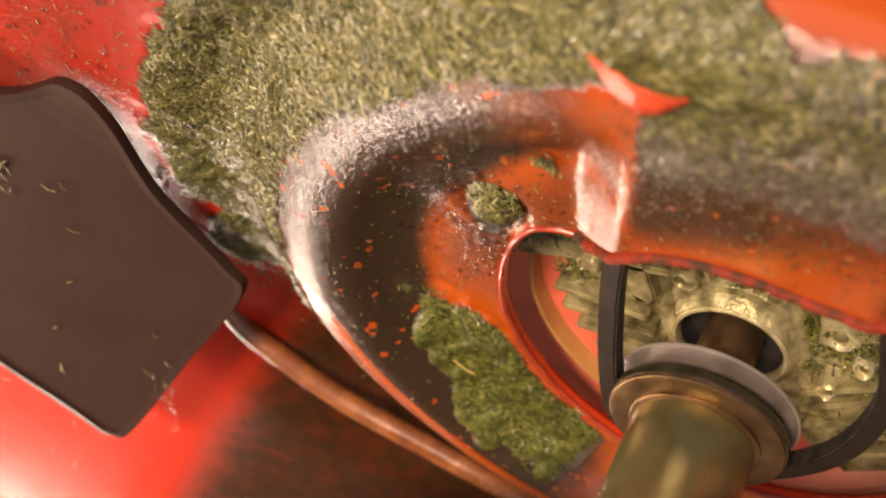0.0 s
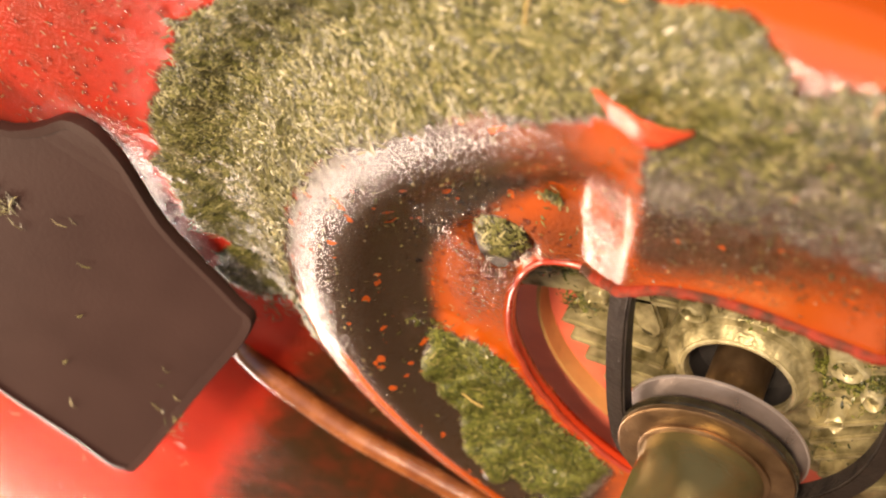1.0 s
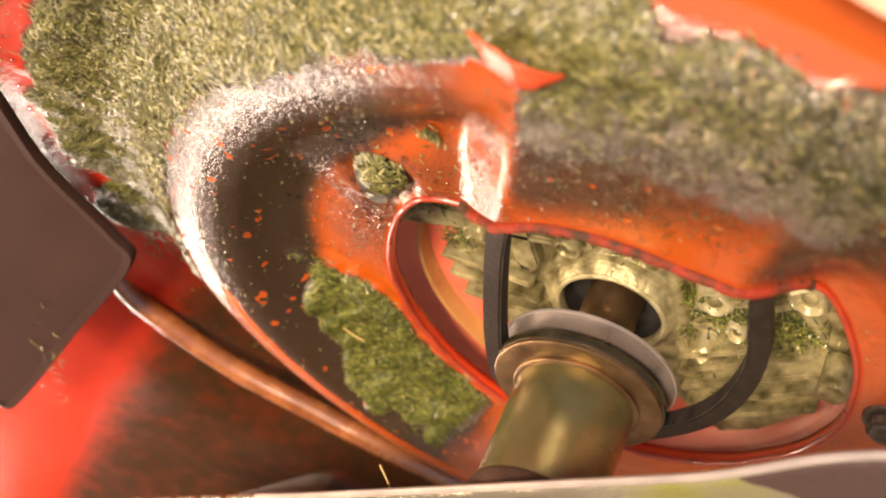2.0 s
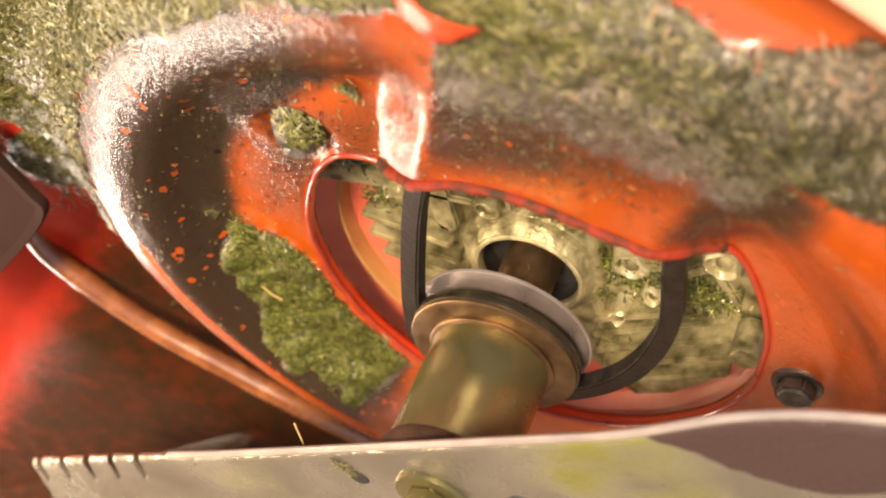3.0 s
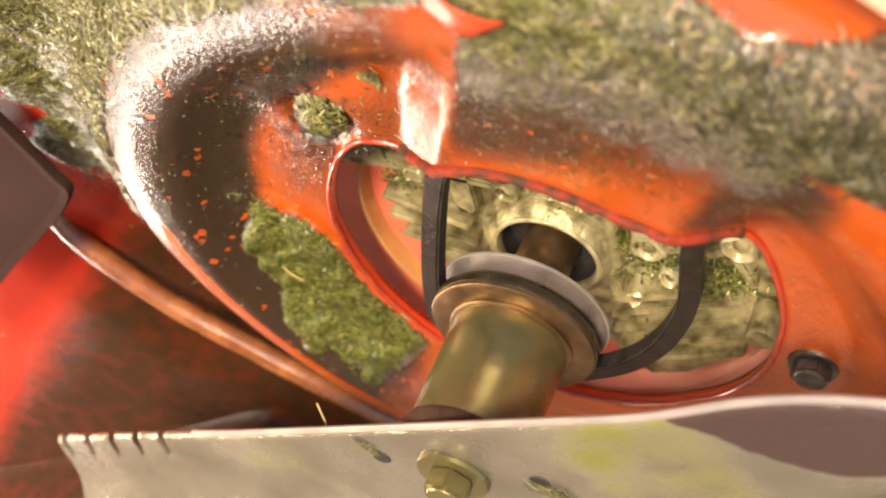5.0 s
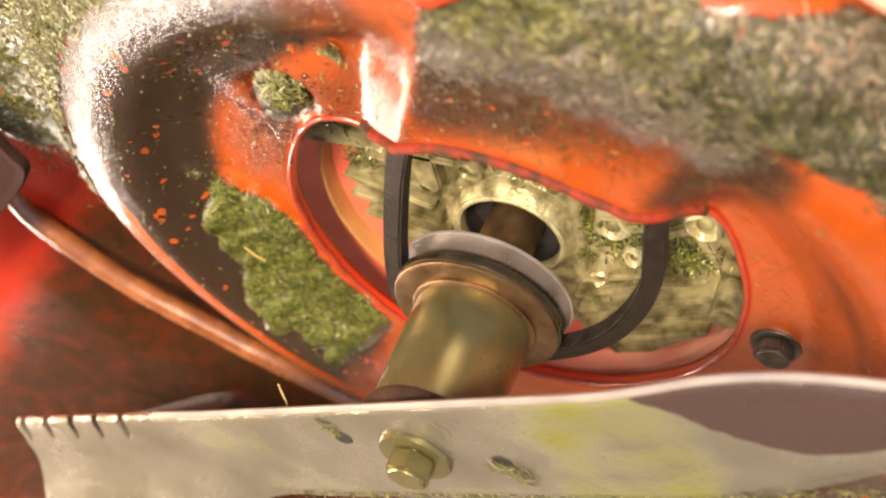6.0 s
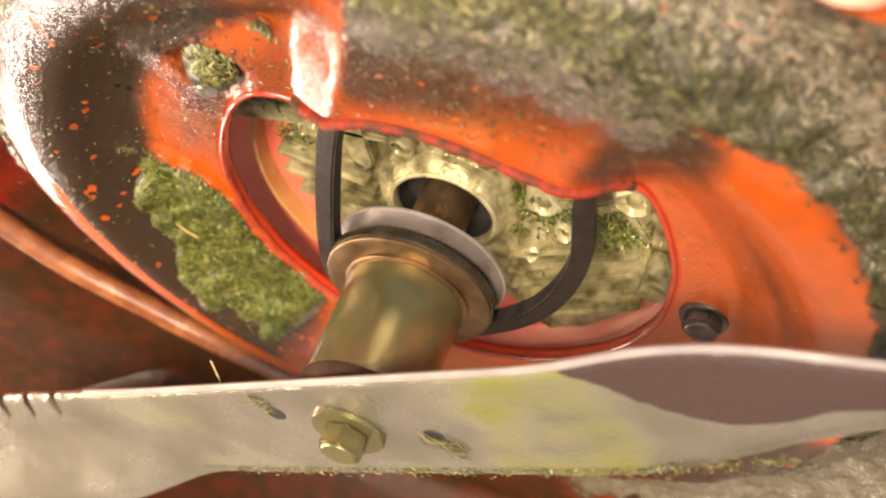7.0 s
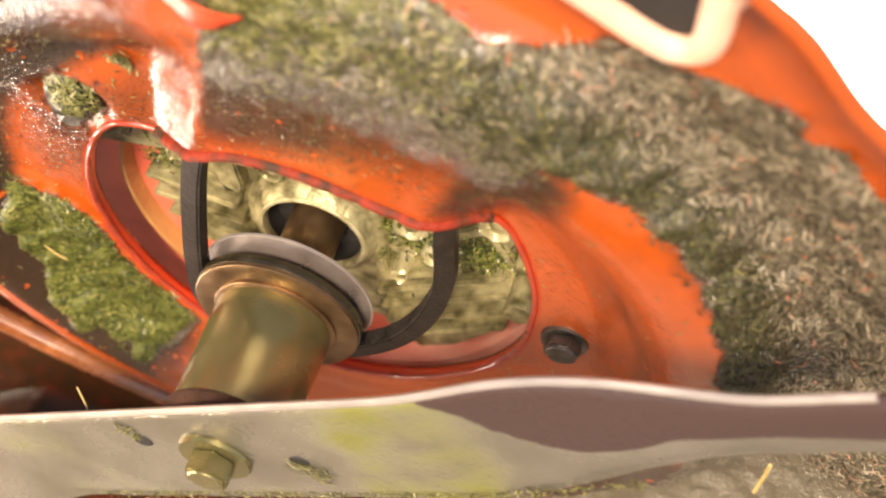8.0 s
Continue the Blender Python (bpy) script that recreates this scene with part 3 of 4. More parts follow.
build_bolt((0, 0, BLADE_Z - 0.0028), 0.0088, 0.0105, 0.0138, OILED, "blade_bolt", "steel hex bolt with washer, smeared yellow-green, holding the blade", 0.3)
build_bolt((-0.0935, -0.064, deck_z(-0.0935, -0.064)), 0.0092, 0.008, 0.0098, BOLTM, "deck_bolt", "hex bolt packed with wet grass in the deck", 0.2)
build_bolt((0.1025, -0.039, deck_z(0.1025, -0.039)), 0.0075, 0.0075, 0.0092, BOLTM, "deck_bolt", "dark clean hex bolt in the orange deck", 0.5)


# ---- drive belt ----
def build_belt():
    t = thing("drive_belt", (0, -0.05, 0.0065), "worn black rubber V-belt hanging slack on the pulley", "belt")
    path = spline([(-0.048, -0.145, 0.016), (-0.0485, -0.108, 0.0115), (-0.0475, -0.071, 0.0075), (-0.0425, -0.035, 0.0066), (-0.0355, 0.0, 0.0066), (-0.0275, 0.021, 0.0066), (-0.0115, 0.0305, 0.0066), (0.009, 0.0295, 0.0066),
                   (0.0235, 0.0205, 0.0066), (0.0375, 0.003, 0.0066), (0.0465, -0.016, 0.0066), (0.0502, -0.038, 0.0066), (0.0485, -0.063, 0.0068), (0.0395, -0.091, 0.0072), (0.03, -0.13, 0.0078)], 7)
    part("belt_loop", sweep(path, [(-0.0036, -0.0026), (0.0028, -0.0039), (0.0032, -0.0033), (0.0032, 0.0033), (0.0028, 0.0039), (-0.0036, 0.0026)]), RUBBER, t)
    part("belt_backing", sweep(path, [(0.0032, -0.0036), (0.0038, -0.0035), (0.0039, 0.0035), (0.0032, 0.0036)]), BACKING, t, "grey frayed fabric backing")


build_belt()


# ---- engine behind the hole ----
def capsule(a, b, w, z0, z1, bevel=0.0008):
    """A rounded bar in plan from a to b, w wide."""
    a, b = Vector((*a, 0)), Vector((*b, 0))
    d = math.atan2(b.y - a.y, b.x - a.x)
    out = [(a.x + w / 2 * math.cos(d + math.pi / 2 + k * math.pi / 4), a.y + w / 2 * math.sin(d + math.pi / 2 + k * math.pi / 4)) for k in range(5)]
    out += [(b.x + w / 2 * math.cos(d - math.pi / 2 + k * math.pi / 4), b.y + w / 2 * math.sin(d - math.pi / 2 + k * math.pi / 4)) for k in range(5)]
    return slab(out, z0, z1, bevel)


def build_engine():
    t = thing("engine", (0, 0, 0.06), "cast aluminium engine base with ribs, dirty and grass-stained, behind red shroud", "engine")
    part("crankcase", slab([(-0.100, -0.03), (-0.088, -0.062), (-0.03, -0.09), (0.05, -0.11), (0.1, -0.07), (0.098, 0.0), (0.085, 0.03), (0.056, 0.062), (0.02, 0.06), (-0.022, 0.043), (-0.05, 0.034), (-0.054, 0.022), (-0.062, 0.021), (-0.066, 0.011), (-0.073, 0.009), (-0.076, 0.0), (-0.097, -0.004)], 0.0535, 0.09, 0.002), CAST, t)
    boss = part("shaft_boss", lathe([(0.0205, 0.06), (0.0205, 0.043), (0.0215, 0.0412), (0.0235, 0.0408), (0.0245, 0.0420), (0.0262, 0.0455), (0.0292, 0.0462), (0.0302, 0.0478), (0.0312, 0.0545)], 72), CAST, t)
    # Near-black lining paints the shade inside the boss.
    part("bore", lathe([(0.0, 0.0530), (0.0203, 0.0530), (0.0203, 0.0435), (0.0199, 0.0435), (0.0199, 0.0525), (0.0, 0.0525)], 48), DARK, boss, "bore lining painted dark as its shade")
    part("bead", lathe([(0.0206, 0.0418), (0.0212, 0.0402), (0.0224, 0.0400), (0.0230, 0.0412)], 64, closed=True), PALECAST, boss, "pale polished edge")
    for a, b in (((-0.071, 0.0145), (-0.034, 0.0105)), ((-0.066, 0.0245), (-0.029, 0.0190)), ((-0.058, 0.034), (-0.024, 0.0285)), ((-0.048, 0.0425), (-0.02, 0.0385)),
                 ((0.036, 0.026), (0.076, -0.02)), ((0.041, 0.036), (0.082, -0.010)), ((0.046, 0.046), (0.086, 0.001)), ((0.05, 0.058), (0.089, 0.014)), ((0.033, 0.016), (0.06, -0.012))):
        part("cooling_rib", capsule(a, b, 0.0030, 0.0440, 0.055), CAST, t)
    for x, y, r in ((-0.0617, -0.0077, 0.0046), (-0.0244, -0.0222, 0.0050), (0.0335, -0.026, 0.0072), (0.047, -0.0136, 0.0048), (0.0404, 0.0082, 0.0045), (-0.066, -0.04, 0.007), (0.008, -0.046, 0.007), (0.062, -0.05, 0.008), (0.0075, -0.0345, 0.0042)):
        bm = lathe([(r * 1.25, 0.0545), (r * 1.02, 0.0462), (r * 0.96, 0.0446), (r * 0.80, 0.0440), (r * 0.70, 0.0446), (r * 0.62, 0.0462), (0, 0.0464)], 28, (x, y, 0))
        for v in bm.verts:                              # uneven as it came out of the mould
            v.co += Vector((rough(*v.co, 150), rough(v.co.y, v.co.x, 3, 150), 0.5 * rough(*v.co, 260))) * 0.0022
        lug = part("cast_lug", bm, PALECAST if x > 0.03 else CAST, t)
        part("cast_boss_pin", lathe([(r * 0.45, 0.048), (r * 0.42, 0.0462), (r * 0.3, 0.0455), (0, 0.0453)], 20, (x + 0.0006, y, 0)), CAST, lug)
    for a, b, w in (((-0.095, 0.001), (-0.064, -0.013), 0.013), ((-0.052, -0.012), (-0.032, -0.019), 0.004), ((-0.058, -0.002), (-0.036, 0.004), 0.004), ((-0.047, -0.019), (-0.038, 0.0), 0.011),
                    ((0.0, -0.03), (0.012, -0.058), 0.005), ((0.026, -0.014), (0.05, -0.036), 0.005), ((-0.017, -0.026), (-0.03, -0.055), 0.004), ((0.031, -0.004), (0.056, -0.022), 0.004),
                    ((0.052, -0.032), (0.066, -0.052), 0.006), ((0.058, -0.046), (0.075, -0.03), 0.005), ((0.03, 0.008), (0.036, 0.02), 0.005)):
        part("cast_web", capsule(a, b, w, 0.0468, 0.0550, 0.0011), CAST, t)
    part("cover_plate", slab([(0.056, 0.062), (0.062, 0.046), (0.078, 0.018), (0.089, 0.004), (0.092, 0.022), (0.079, 0.052), (0.066, 0.066)], 0.0500, 0.056, 0.001), CAST, t)
    wall = [Vector((0.0855 * math.cos(radians(q)), 0.0855 * math.sin(radians(q)) + 0.004, 0.046)) for q in range(96, 186, 5)]
    part("shroud_wall", sweep(wall, [(-0.0008, 0.003), (0.0008, 0.003), (0.0008, 0.014), (-0.0008, 0.014)]), TAN, t, "tan stained inner wall of the shroud")
    part("shroud", slab([(-0.125, -0.04), (-0.11, -0.09), (0.02, -0.13), (0.13, -0.1), (0.15, 0.06), (0.09, 0.14), (-0.05, 0.14), (-0.125, 0.08)], 0.058, 0.14, 0.004), SALMON, t, "faded red shroud")
    rim = spline([(0.03, 0.108, 0.05), (0.062, 0.09, 0.05), (0.09, 0.056, 0.05), (0.101, 0.018, 0.05), (0.1, -0.02, 0.05)], 8)
    part("shroud_flange", sweep(rim, [(-0.006, -0.002), (0.006, -0.002), (0.007, 0.01), (-0.007, 0.01)]), PALERED, t, "pale pink worn flange")
    part("cover_screw", lathe([(0, 0.036), (0.0055, 0.036), (0.006, 0.037), (0.006, 0.052), (0, 0.052)], 24, (0.088, -0.014, 0)), CAST, t)


build_engine()


# ---- discharge flap ----
def flap_z(x, y):
    return 0.002 - 0.27 * max(0.0, 0.7 * (y - x) - 0.16)


def build_flap():
    t = thing("discharge_flap", (-0.27, 0.06, 0.0), "dark brown plastic discharge flap with a few clippings", "flap")
    pts = spline([(-0.3644, -0.0195, 0), (-0.2924, -0.0303, 0), (-0.265, -0.044, 0), (-0.249, -0.034, 0), (-0.2334, -0.0012, 0), (-0.2022, 0.032, 0), (-0.1951, 0.0471, 0), (-0.2192, 0.1004, 0), (-0.2465, 0.1624, 0), (-0.2566, 0.1721, 0), (-0.2738, 0.1633, 0), (-0.3488, 0.1011, 0)], 5, True)
    for p in pts:
        p.z = flap_z(p.x, p.y)
    bm = slab([(p.x, p.y) for p in pts], -0.0015, 0.0015)
    bmesh.ops.triangulate(bm, faces=[f for f in bm.faces if len(f.verts) > 4])
    for v in bm.verts:
        v.co.z += flap_z(v.co.x, v.co.y)
    part("flap_sheet", bm, FLAP, t, smooth=False)
    part("edge_lip", sweep([p + Vector((0, 0, -0.0004)) for p in pts], [(-0.0022, -0.0024), (0.0018, -0.0024), (0.0022, 0.0), (0.0018, 0.0024), (-0.0022, 0.0024)], closed=True), FLAP, t)


build_flap()


# ---- ground ----
def build_ground():
    bm = bmesh.new()
    v = [bm.verts.new(p) for p in ((-60, 0.8, -60), (60, 0.8, -60), (60, 0.8, 60), (-60, 0.8, 60))]
    bm.faces.new(v)
    tagged(part("ground", bm, GROUND, None), "grey-brown concrete paving under the tipped mower", "ground", kind="structure")


build_ground()


# ---- clippings ----
def surface(x, y):
    z = deck_z(x, y)
    cake, lump = cake_at(x, y)
    return z - cake_depth(x, y, cake, lump)


def normal_at(x, y, e=0.002):
    return Vector((surface(x + e, y) - surface(x - e, y), surface(x, y + e) - surface(x, y - e), -2 * e)).normalized()


def add_blade(bm, p, n, length, width, turn, rise, rng):
    t = n.orthogonal().normalized()
    t = Matrix.Rotation(turn, 3, n) @ t
    side = n.cross(t).normalized() * width / 2
    bend = rng.uniform(-0.4, 0.4) * length * 0.3
    pts = (p - t * length / 2, p + n * rise + side.normalized() * bend, p + t * length / 2 + n * rise * rng.uniform(-0.5, 1.6))
    rows = [(bm.verts.new(q + side * k), bm.verts.new(q - side * k)) for q, k in zip(pts, (0.7, 1.0, 0.35))]
    for (a, b), (c, d) in zip(rows, rows[1:]):
        bm.faces.new((a, b, d, c))


def build_clippings():
    rng = random.Random(4)
    bm, clump, mud, mat = bmesh.new(), bmesh.new(), bmesh.new(), bmesh.new()
    made = 0
    while made < 72000:
        a, r = rng.uniform(110, 350), math.sqrt(rng.uniform(0.09 ** 2, 0.245 ** 2))
        x, y = r * math.cos(radians(a)), r * math.sin(radians(a))
        cake, lump = cake_at(x, y)
        dense = 1.0 if lump > 0.3 or a < 248 else 0.7 - 0.3 * smooth01(262, 285, a)
        if lobe(x, y) > 0.3 and lump < 0.3:
            dense *= 0.05 + 0.95 * smooth01(0.15, 0.185, dish(x, y))
        if rng.random() > cake * dense or (cake < 0.5 and rng.random() > 0.15):
            continue
        if 150 < a < 252 and lump < 0.3 and rng.random() > smooth01(0.166, 0.181, dish(x, y)):
            continue
        n = normal_at(x, y)
        p = Vector((x, y, surface(x, y))) + n * rng.uniform(0.0, 0.0006)
        fine = 0.62 if lump > 0.3 else 0.76 - 0.12 * smooth01(228, 262, a)
        out = smooth01(0.183, 0.196, dish(x, y))
        brown = smooth01(258, 284, a)
        matted = rng.random() < brown * (1 - 0.95 * out)
        add_blade(clump if lump > 0.3 else mat if matted else mud if rng.random() < brown else bm, p, n, fine * rng.uniform(0.003, 0.0095), fine * rng.uniform(0.0006, 0.0013), 2.5 * rough(x, y, 7, 28) + rng.gauss(0.4, 0.75), fine * rng.uniform(-0.0003, 0.0016), rng)
        made += 1
    tagged(part("grass_clippings", bm, CLIPS, None, smooth=False), "wet olive-green grass clippings caked on the deck", "grass", kind="stuff")
    tagged(part("rotted_clippings", mud, MUD, None, smooth=False), "brown-grey rotted clippings in wet crumbs on the deck", "grass", kind="stuff")
    tagged(part("matted_clippings", mat, MATTED, None, smooth=False), "dark olive matted clippings round the belt cover", "grass", kind="stuff")
    tagged(part("fresh_clippings", clump, CLUMP, None, smooth=False), "dark green fresh wet clippings in clumps on the deck", "grass", kind="stuff")


build_clippings()


# ---- loose bits ----
def near_surface(x, y, off):
    n = normal_at(x, y)
    return Vector((x, y, surface(x, y))) + n * off, n


def build_bits():
    rng = random.Random(11)
    # single clippings that stick to the paint and the flap
    bm = bmesh.new()
    for k in range(1100):
        a, r = rng.uniform(100, 370), rng.uniform(0.09, 0.33)
        if k > 620:
            a, r = rng.uniform(180, 225), rng.uniform(0.2, 0.36)
        x, y = r * math.cos(radians(a)), r * math.sin(radians(a))
        if cake_at(x, y)[0] > 0.5 or math.hypot(x, y) < hole_radius(x / r, y / r) + 0.004 or (r > 0.24 and not 150 < a < 225):
            continue
        p, n = near_surface(x, y, 0.0003)
        add_blade(bm, p, n, rng.uniform(0.0008, 0.0032), rng.uniform(0.0003, 0.0007), rng.uniform(0, 6.3), 0.0003, rng)
    # grains of dirt and chopped grass on the belt cover and the dished rim
    grains = bmesh.new()
    for k in range(1300):
        if k % 6:
            x, y = rng.uniform(-0.06, 0.075), rng.uniform(-0.17, -0.09)
            if lobe(x, y) < 0.4 or math.hypot(x, y) < 0.1 or rng.random() > smooth01(0.095, 0.15, math.hypot(x, y)) + 0.12 - 0.3 * smooth01(0.0, 0.03, x):
                continue
        else:
            a, r = rng.uniform(150, 245), rng.uniform(0.1, 0.168)
            x, y = r * math.cos(radians(a)), r * math.sin(radians(a))
        p, n = near_surface(x, y, 0.0002)
        add_blade(grains if k % 6 else bm, p, n, rng.uniform(0.0006, 0.0021), rng.uniform(0.0004, 0.0009), rng.uniform(0, 6.3), 0.0005, rng)
    tagged(part("dirt_grains", grains, MATTED, None, smooth=False), "fine brown grains of dirt on the belt cover", "dirt", kind="stuff")
    # a tuft on the packed bolt, and threads round it
    for k in range(420):
        u, v = rng.uniform(0, 6.3), math.sqrt(rng.random())
        x, y = -0.0935 + 0.0098 * v * math.cos(u), -0.066 + 0.0098 * v * math.sin(u)
        n = Vector((0.5 * v * math.cos(u), 0.5 * v * math.sin(u), -1)).normalized()
        p = Vector((x, y, deck_z(-0.0935, -0.064) - 0.0092 + 0.006 * v ** 3))
        if y > -0.060 and rng.random() < 0.75:
            continue
        add_blade(bm, p, n, rng.uniform(0.002, 0.006), rng.uniform(0.0005, 0.001), rng.uniform(0, 6.3), 0.0006, rng)
    # a small wet tuft above the bolt
    for k in range(90):
        u, v = rng.gauss(-0.079, 0.0022), rng.gauss(-0.0985, 0.0018)
        p, n = near_surface(u, v, rng.uniform(0.0004, 0.0024))
        add_blade(bm, p, n, rng.uniform(0.0015, 0.0042), rng.uniform(0.0005, 0.0009), rng.uniform(0, 6.3), 0.0006, rng)
    # tuft pushed through the blade's second hole, smears along its cutting edge
    for k in range(45):
        p = Vector((0.031 + rng.uniform(-0.006, 0.008), -0.0225 + rng.uniform(-0.004, 0.006), BLADE_Z - 0.0033))
        add_blade(bm, p, Vector((0, 0, -1)), rng.uniform(0.003, 0.010), rng.uniform(0.0004, 0.0008), 0.6 + rng.uniform(-0.5, 0.5), 0.0012, rng)
    for k in range(30):
        p = Vector((-0.031 + rng.uniform(-0.006, 0.003), 0.011 + rng.uniform(-0.003, 0.003), BLADE_Z - 0.0033))
        add_blade(bm, p, Vector((0, 0, -1)), rng.uniform(0.002, 0.006), rng.uniform(0.0004, 0.0008), rng.uniform(0, 6.3), 0.0008, rng)
    for k in range(500):
        s = rng.uniform(-0.09, 0.16)
        p = blade_point(s, rng.gauss(0.0295, 0.002), 0.0022)
        add_blade(bm, p, Vector((0, 0, -1)), rng.uniform(0.001, 0.003), rng.uniform(0.0004, 0.001), rng.uniform(0, 6.3), 0.0004, rng)
    # wet green bits packed between the lugs of the engine casting
    packed = bmesh.new()
    for u0, v0, sx, count in ((0.041, -0.019, 0.006, 330), (0.058, -0.022, 0.006, 300), (0.068, -0.028, 0.005, 220), (0.029, -0.021, 0.004, 200), (0.027, -0.002, 0.0035, 170), (0.052, -0.004, 0.004, 120),
                              (-0.078, -0.019, 0.0045, 260), (-0.068, 0.003, 0.004, 110), (-0.004, -0.0335, 0.004, 110), (0.046, 0.03, 0.006, 70)):
        for k in range(count):
            u, v = rng.gauss(u0, sx), rng.gauss(v0, sx)
            if math.hypot(u, v) > 0.0245:
                add_blade(packed, Vector((u, v, 0.0500 - rng.uniform(0, 0.0042))), Vector((rng.gauss(0, 0.3), rng.gauss(0, 0.3), -1)).normalized(), rng.uniform(0.0012, 0.0042), rng.uniform(0.0005, 0.0012), rng.uniform(0, 6.3), 0.0006, rng)
    tagged(part("packed_clippings", packed, CLUMP, None, smooth=False), "bright green wet clippings packed between the engine's lugs", "grass", kind="stuff")
    for k in range(60):
        u, v = rng.uniform(-0.36, -0.22), rng.uniform(-0.02, 0.22)
        if k < 26:
            u, v = -0.298 + rng.gauss(0, 0.004), 0.008 + rng.gauss(0, 0.004)
        elif k < 44:
            u, v = -0.228 + rng.gauss(0, 0.004), 0.13 + rng.gauss(0, 0.012)
        add_blade(bm, Vector((u, v, flap_z(u, v) - 0.0026)), Vector((0, 0, -1)), rng.uniform(0.003, 0.009), rng.uniform(0.0005, 0.001), rng.uniform(0, 6.3), 0.001, rng)
    tagged(part("loose_clippings", bm, CLIPS, None, smooth=False), "scattered single grass clippings stuck to paint, bolt and blade", "grass", kind="stuff")

    # dry straws
    for x, y, turn, ln in ((-0.098, 0.068, 0.5, 0.011), (-0.083, -0.196, 1.2, 0.017), (-0.072, -0.2, 0.9, 0.014), (-0.09, -0.187, 2.4, 0.012)):
        p, n = near_surface(x, y, 0.0018)
        t = Matrix.Rotation(turn, 3, n) @ n.orthogonal().normalized()
        ring = [(0.00045 * math.cos(k * 1.2566), 0.00045 * math.sin(k * 1.2566)) for k in range(5)]
        st = thing("straw", p, "dry yellow straw lying on the wet clippings", "straw", "straws")
        part("stalk", sweep([p - t * ln / 2, p + n * 0.0008, p + t * ln / 2], ring, n), STRAW, st)
    # stalk that hangs beyond the blade's tip
    st = thing("straw", (0.15, 0.03, -0.03), "pale green grass stalk hanging behind the blade", "straw", "straws")
    part("stalk", sweep([Vector((0.172, -0.08, -0.02)), Vector((0.176, -0.07, -0.018)), Vector((0.180, -0.055, -0.018))], [(0.0008, 0), (0, 0.0008), (-0.0008, 0), (0, -0.0008)]), STRAW, st)

    st = thing("straw", (-0.05, 0.04, -0.052), "thin pale grass stem standing on the blade's edge", "straw", "straws")
    part("stalk", sweep([Vector((-0.058, 0.026, -0.047)), Vector((-0.052, 0.03, -0.051)), Vector((-0.047, 0.036, -0.0575))], [(0.0004, 0), (0, 0.0004), (-0.0004, 0), (0, -0.0004)]), STRAW, st)

    # curled flake of red paint
    fl = thing("paint_flake", (-0.052, -0.187, -0.02), "curled flake of bright red paint on the clippings", "paint flake")
    bm = bmesh.new()
    rows = []
    for i in range(13):
        f = i / 12
        w = 0.0062 * math.sin(math.pi * (0.12 + 0.8 * f)) + 0.0006 * rough(f, 0, 0, 5)
        x, y = -0.066 + 0.027 * f, -0.180 - 0.004 * f + 0.002 * math.sin(f * 3.1)
        z = surface(x, y) - 0.0035 + 0.002 * math.cos(f * 5)
        rows.append([bm.verts.new((x + 0.2 * k * w, y + k * w, z - 0.0016 * abs(k) + 0.0012 * k)) for k in (-1, -0.4, 0.2, 0.8)])
    for p, q in zip(rows, rows[1:]):
        for k in range(3):
            bm.faces.new((p[k], p[k + 1], q[k + 1], q[k]))
    ob = part("flake_sheet", bm, REDFLAKE, fl)
    mod = ob.modifiers.new("gauge", "SOLIDIFY")
    mod.thickness = 0.0005

    # water: beads on the red paint, a drop under the bolt and one on the hole's lip
    bm = bmesh.new()

    def bead(p, n, r, flat=0.45):
        t = n.orthogonal().normalized()
        b = n.cross(t)
        rings = [[bm.verts.new(p + (t * math.cos(k * math.pi / 4) + b * math.sin(k * math.pi / 4)) * r * math.cos(e) + n * r * flat * math.sin(e)) for k in range(8)] for e in (0, 0.6, 1.1)]
        top = bm.verts.new(p + n * r * flat)
        for u, v in zip(rings, rings[1:]):
            for k in range(8):
                bm.faces.new((u[k], u[(k + 1) % 8], v[(k + 1) % 8], v[k]))
        for k in range(8):
            bm.faces.new((rings[-1][k], rings[-1][(k + 1) % 8], top))

    for k in range(900):
        a, r = rng.uniform(165, 222), rng.uniform(0.2, 0.36)
        x, y = r * math.cos(radians(a)), r * math.sin(radians(a))
        if k > 620:
            x, y = -0.094 + rng.gauss(0, 0.014), -0.045 + rng.gauss(0, 0.02)
            if math.hypot(x, y) < 0.092:
                continue
        if cake_at(x, y)[0] > 0.5:
            continue
        p, n = near_surface(x, y, 0.0)
        bead(p, n, rng.uniform(0.0004, 0.0017))
    for k in range(700):
        x, y = -0.100 + rng.gauss(0, 0.011), -0.050 + rng.gauss(0, 0.026)
        if math.hypot(x, y) > hole_radius(x / math.hypot(x, y), y / math.hypot(x, y)) + 0.004 and math.hypot(x + 0.0935, y + 0.064) > 0.0115:
            p, n = near_surface(x, y, 0.0)
            bead(p, n, rng.uniform(0.0003, 0.0009), 0.6)
    p = Vector((-0.0925, -0.0575, deck_z(-0.0935, -0.064) - 0.0082))
    bead(p, Vector((0, 0.5, -1)).normalized(), 0.0052, 0.5)
    p = Vector((-0.026, -0.0945, deck_z(-0.026, -0.097) + 0.001))
    bead(p, Vector((0, 0.9, -0.4)).normalized(), 0.0032, 0.6)
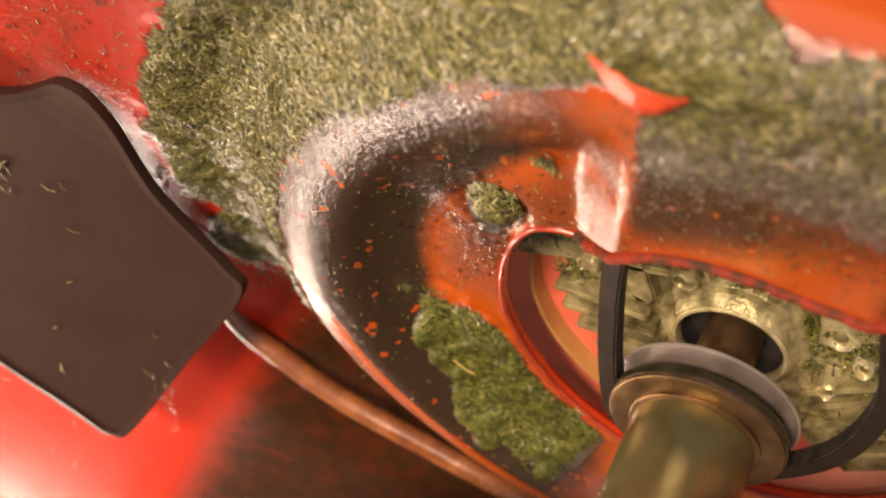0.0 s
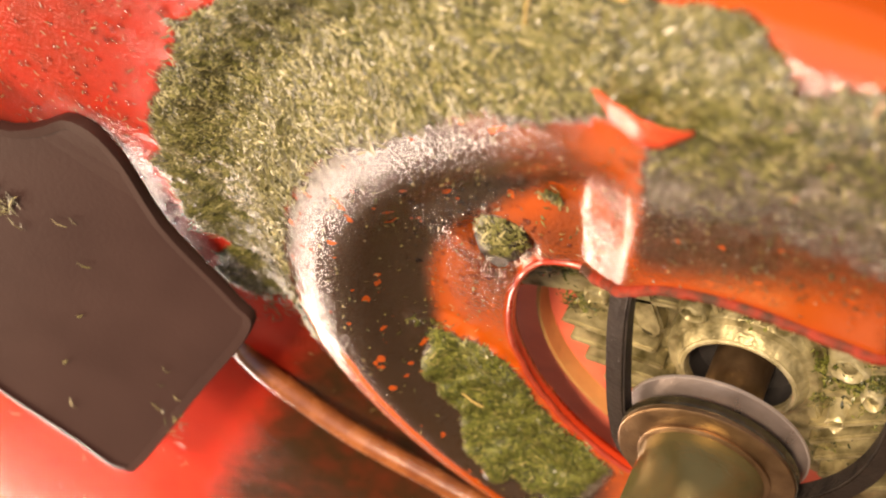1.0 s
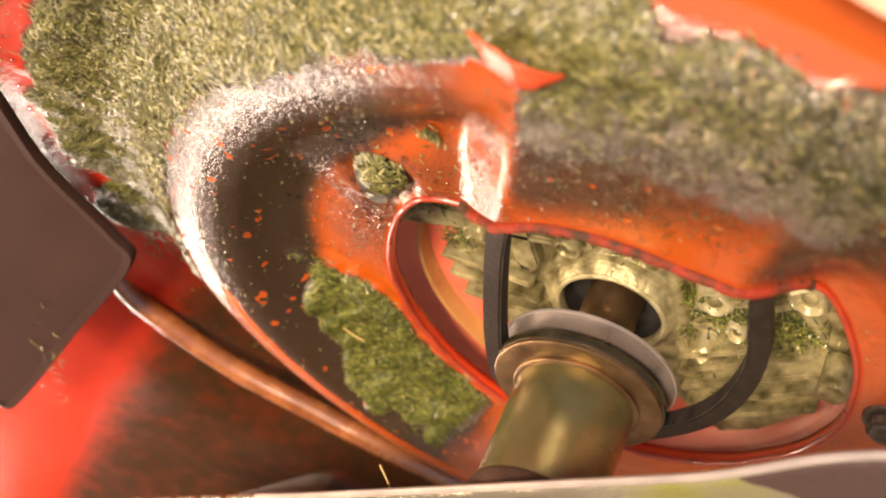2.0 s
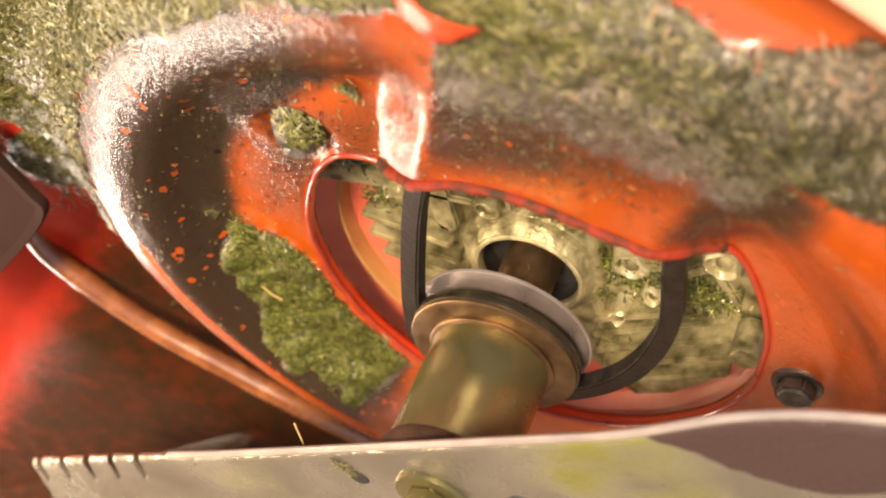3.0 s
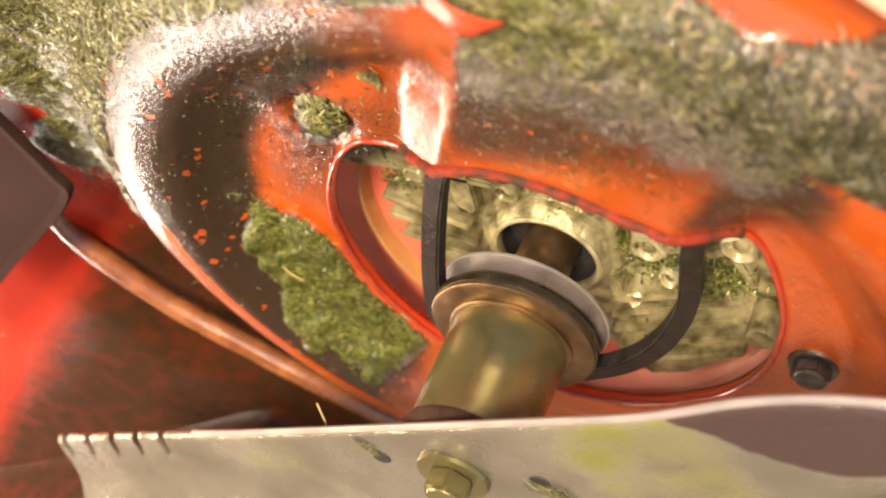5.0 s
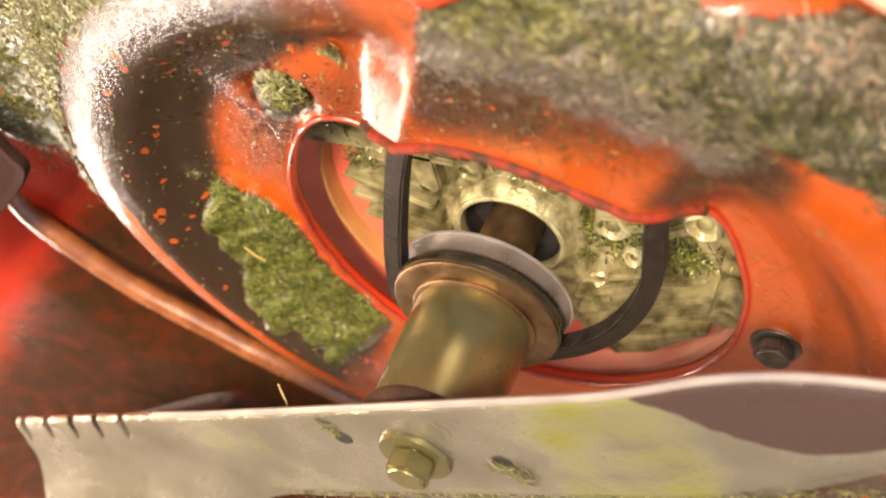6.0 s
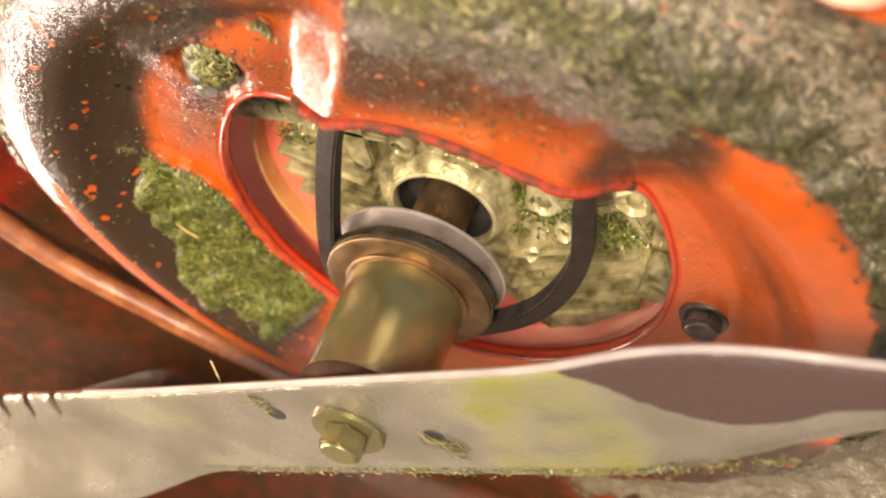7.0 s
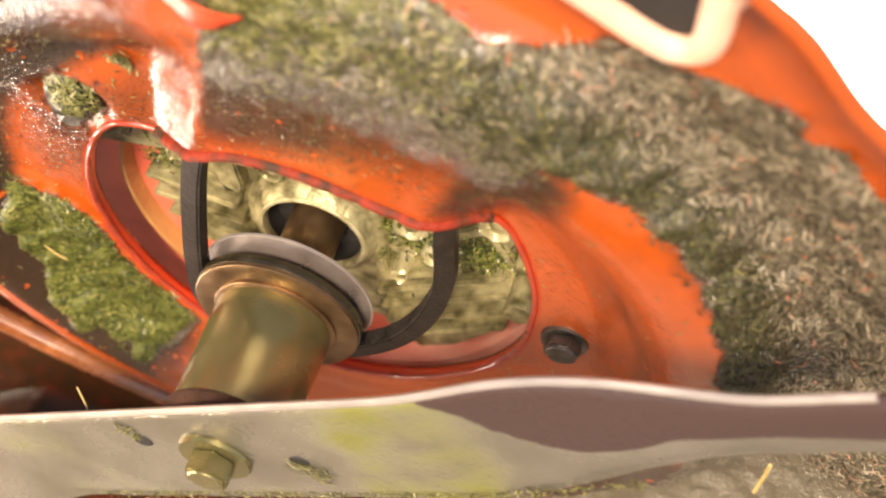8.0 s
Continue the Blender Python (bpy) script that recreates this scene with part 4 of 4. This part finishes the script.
    tagged(part("water_drops", bm, WATER, None), "clear water drops on the red paint and bolt", "water", kind="stuff")


WATER = bpy.data.materials.new("water")
WATER.use_nodes = True
WATER.node_tree.nodes["Principled BSDF"].inputs["Transmission Weight"].default_value = 1.0
WATER.node_tree.nodes["Principled BSDF"].inputs["Roughness"].default_value = 0.03
WATER.node_tree.nodes["Principled BSDF"].inputs["IOR"].default_value = 1.33
STRAW = material("dry_straw", (0.5, 0.36, 0.12), 0.5, 0.0, (0.35, 0.25, 0.08), 200, 0.2, 900)
build_bits()


# ---- glowing panels added behind and beside the deck ----
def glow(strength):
    m = bpy.data.materials.new("glow_panel")
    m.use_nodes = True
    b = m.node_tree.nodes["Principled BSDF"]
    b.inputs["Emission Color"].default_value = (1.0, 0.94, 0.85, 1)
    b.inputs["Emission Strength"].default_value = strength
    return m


# An added glowing panel with a back and a stand, only there to give light.
def build_glow_panel(eye, face, half, strength, label):
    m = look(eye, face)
    t = thing("added_light", MW.inverted() @ Vector(eye), label, "lamp", "work lamps")
    for name, mat, x, z0, z1 in (("glow_face", glow(strength), half, -0.01, 0.0), ("housing", DARK, half * 1.06, 0.003, 0.05)):
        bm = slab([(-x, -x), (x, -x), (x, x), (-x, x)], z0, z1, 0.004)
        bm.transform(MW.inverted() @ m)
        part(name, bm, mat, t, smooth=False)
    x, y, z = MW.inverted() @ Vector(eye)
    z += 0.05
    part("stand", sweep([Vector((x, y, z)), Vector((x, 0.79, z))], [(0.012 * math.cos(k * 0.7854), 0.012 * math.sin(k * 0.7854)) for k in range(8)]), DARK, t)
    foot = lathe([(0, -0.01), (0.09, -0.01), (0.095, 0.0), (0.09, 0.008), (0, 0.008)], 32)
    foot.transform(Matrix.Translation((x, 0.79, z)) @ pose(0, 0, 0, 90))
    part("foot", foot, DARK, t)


# The first whitens the background past the lip, the second lights crest and fold.
build_glow_panel((0.362, 0.548, -0.159), (-0.0025, -0.225, 0.4275), 0.23, 7.0, "glowing white panel added behind the deck as bright background")
build_glow_panel((-0.50, -0.07, -0.67), (-0.1, 0.0, 0.06), 0.10, 29.0, "small glowing white panel added beside the flap for highlights")
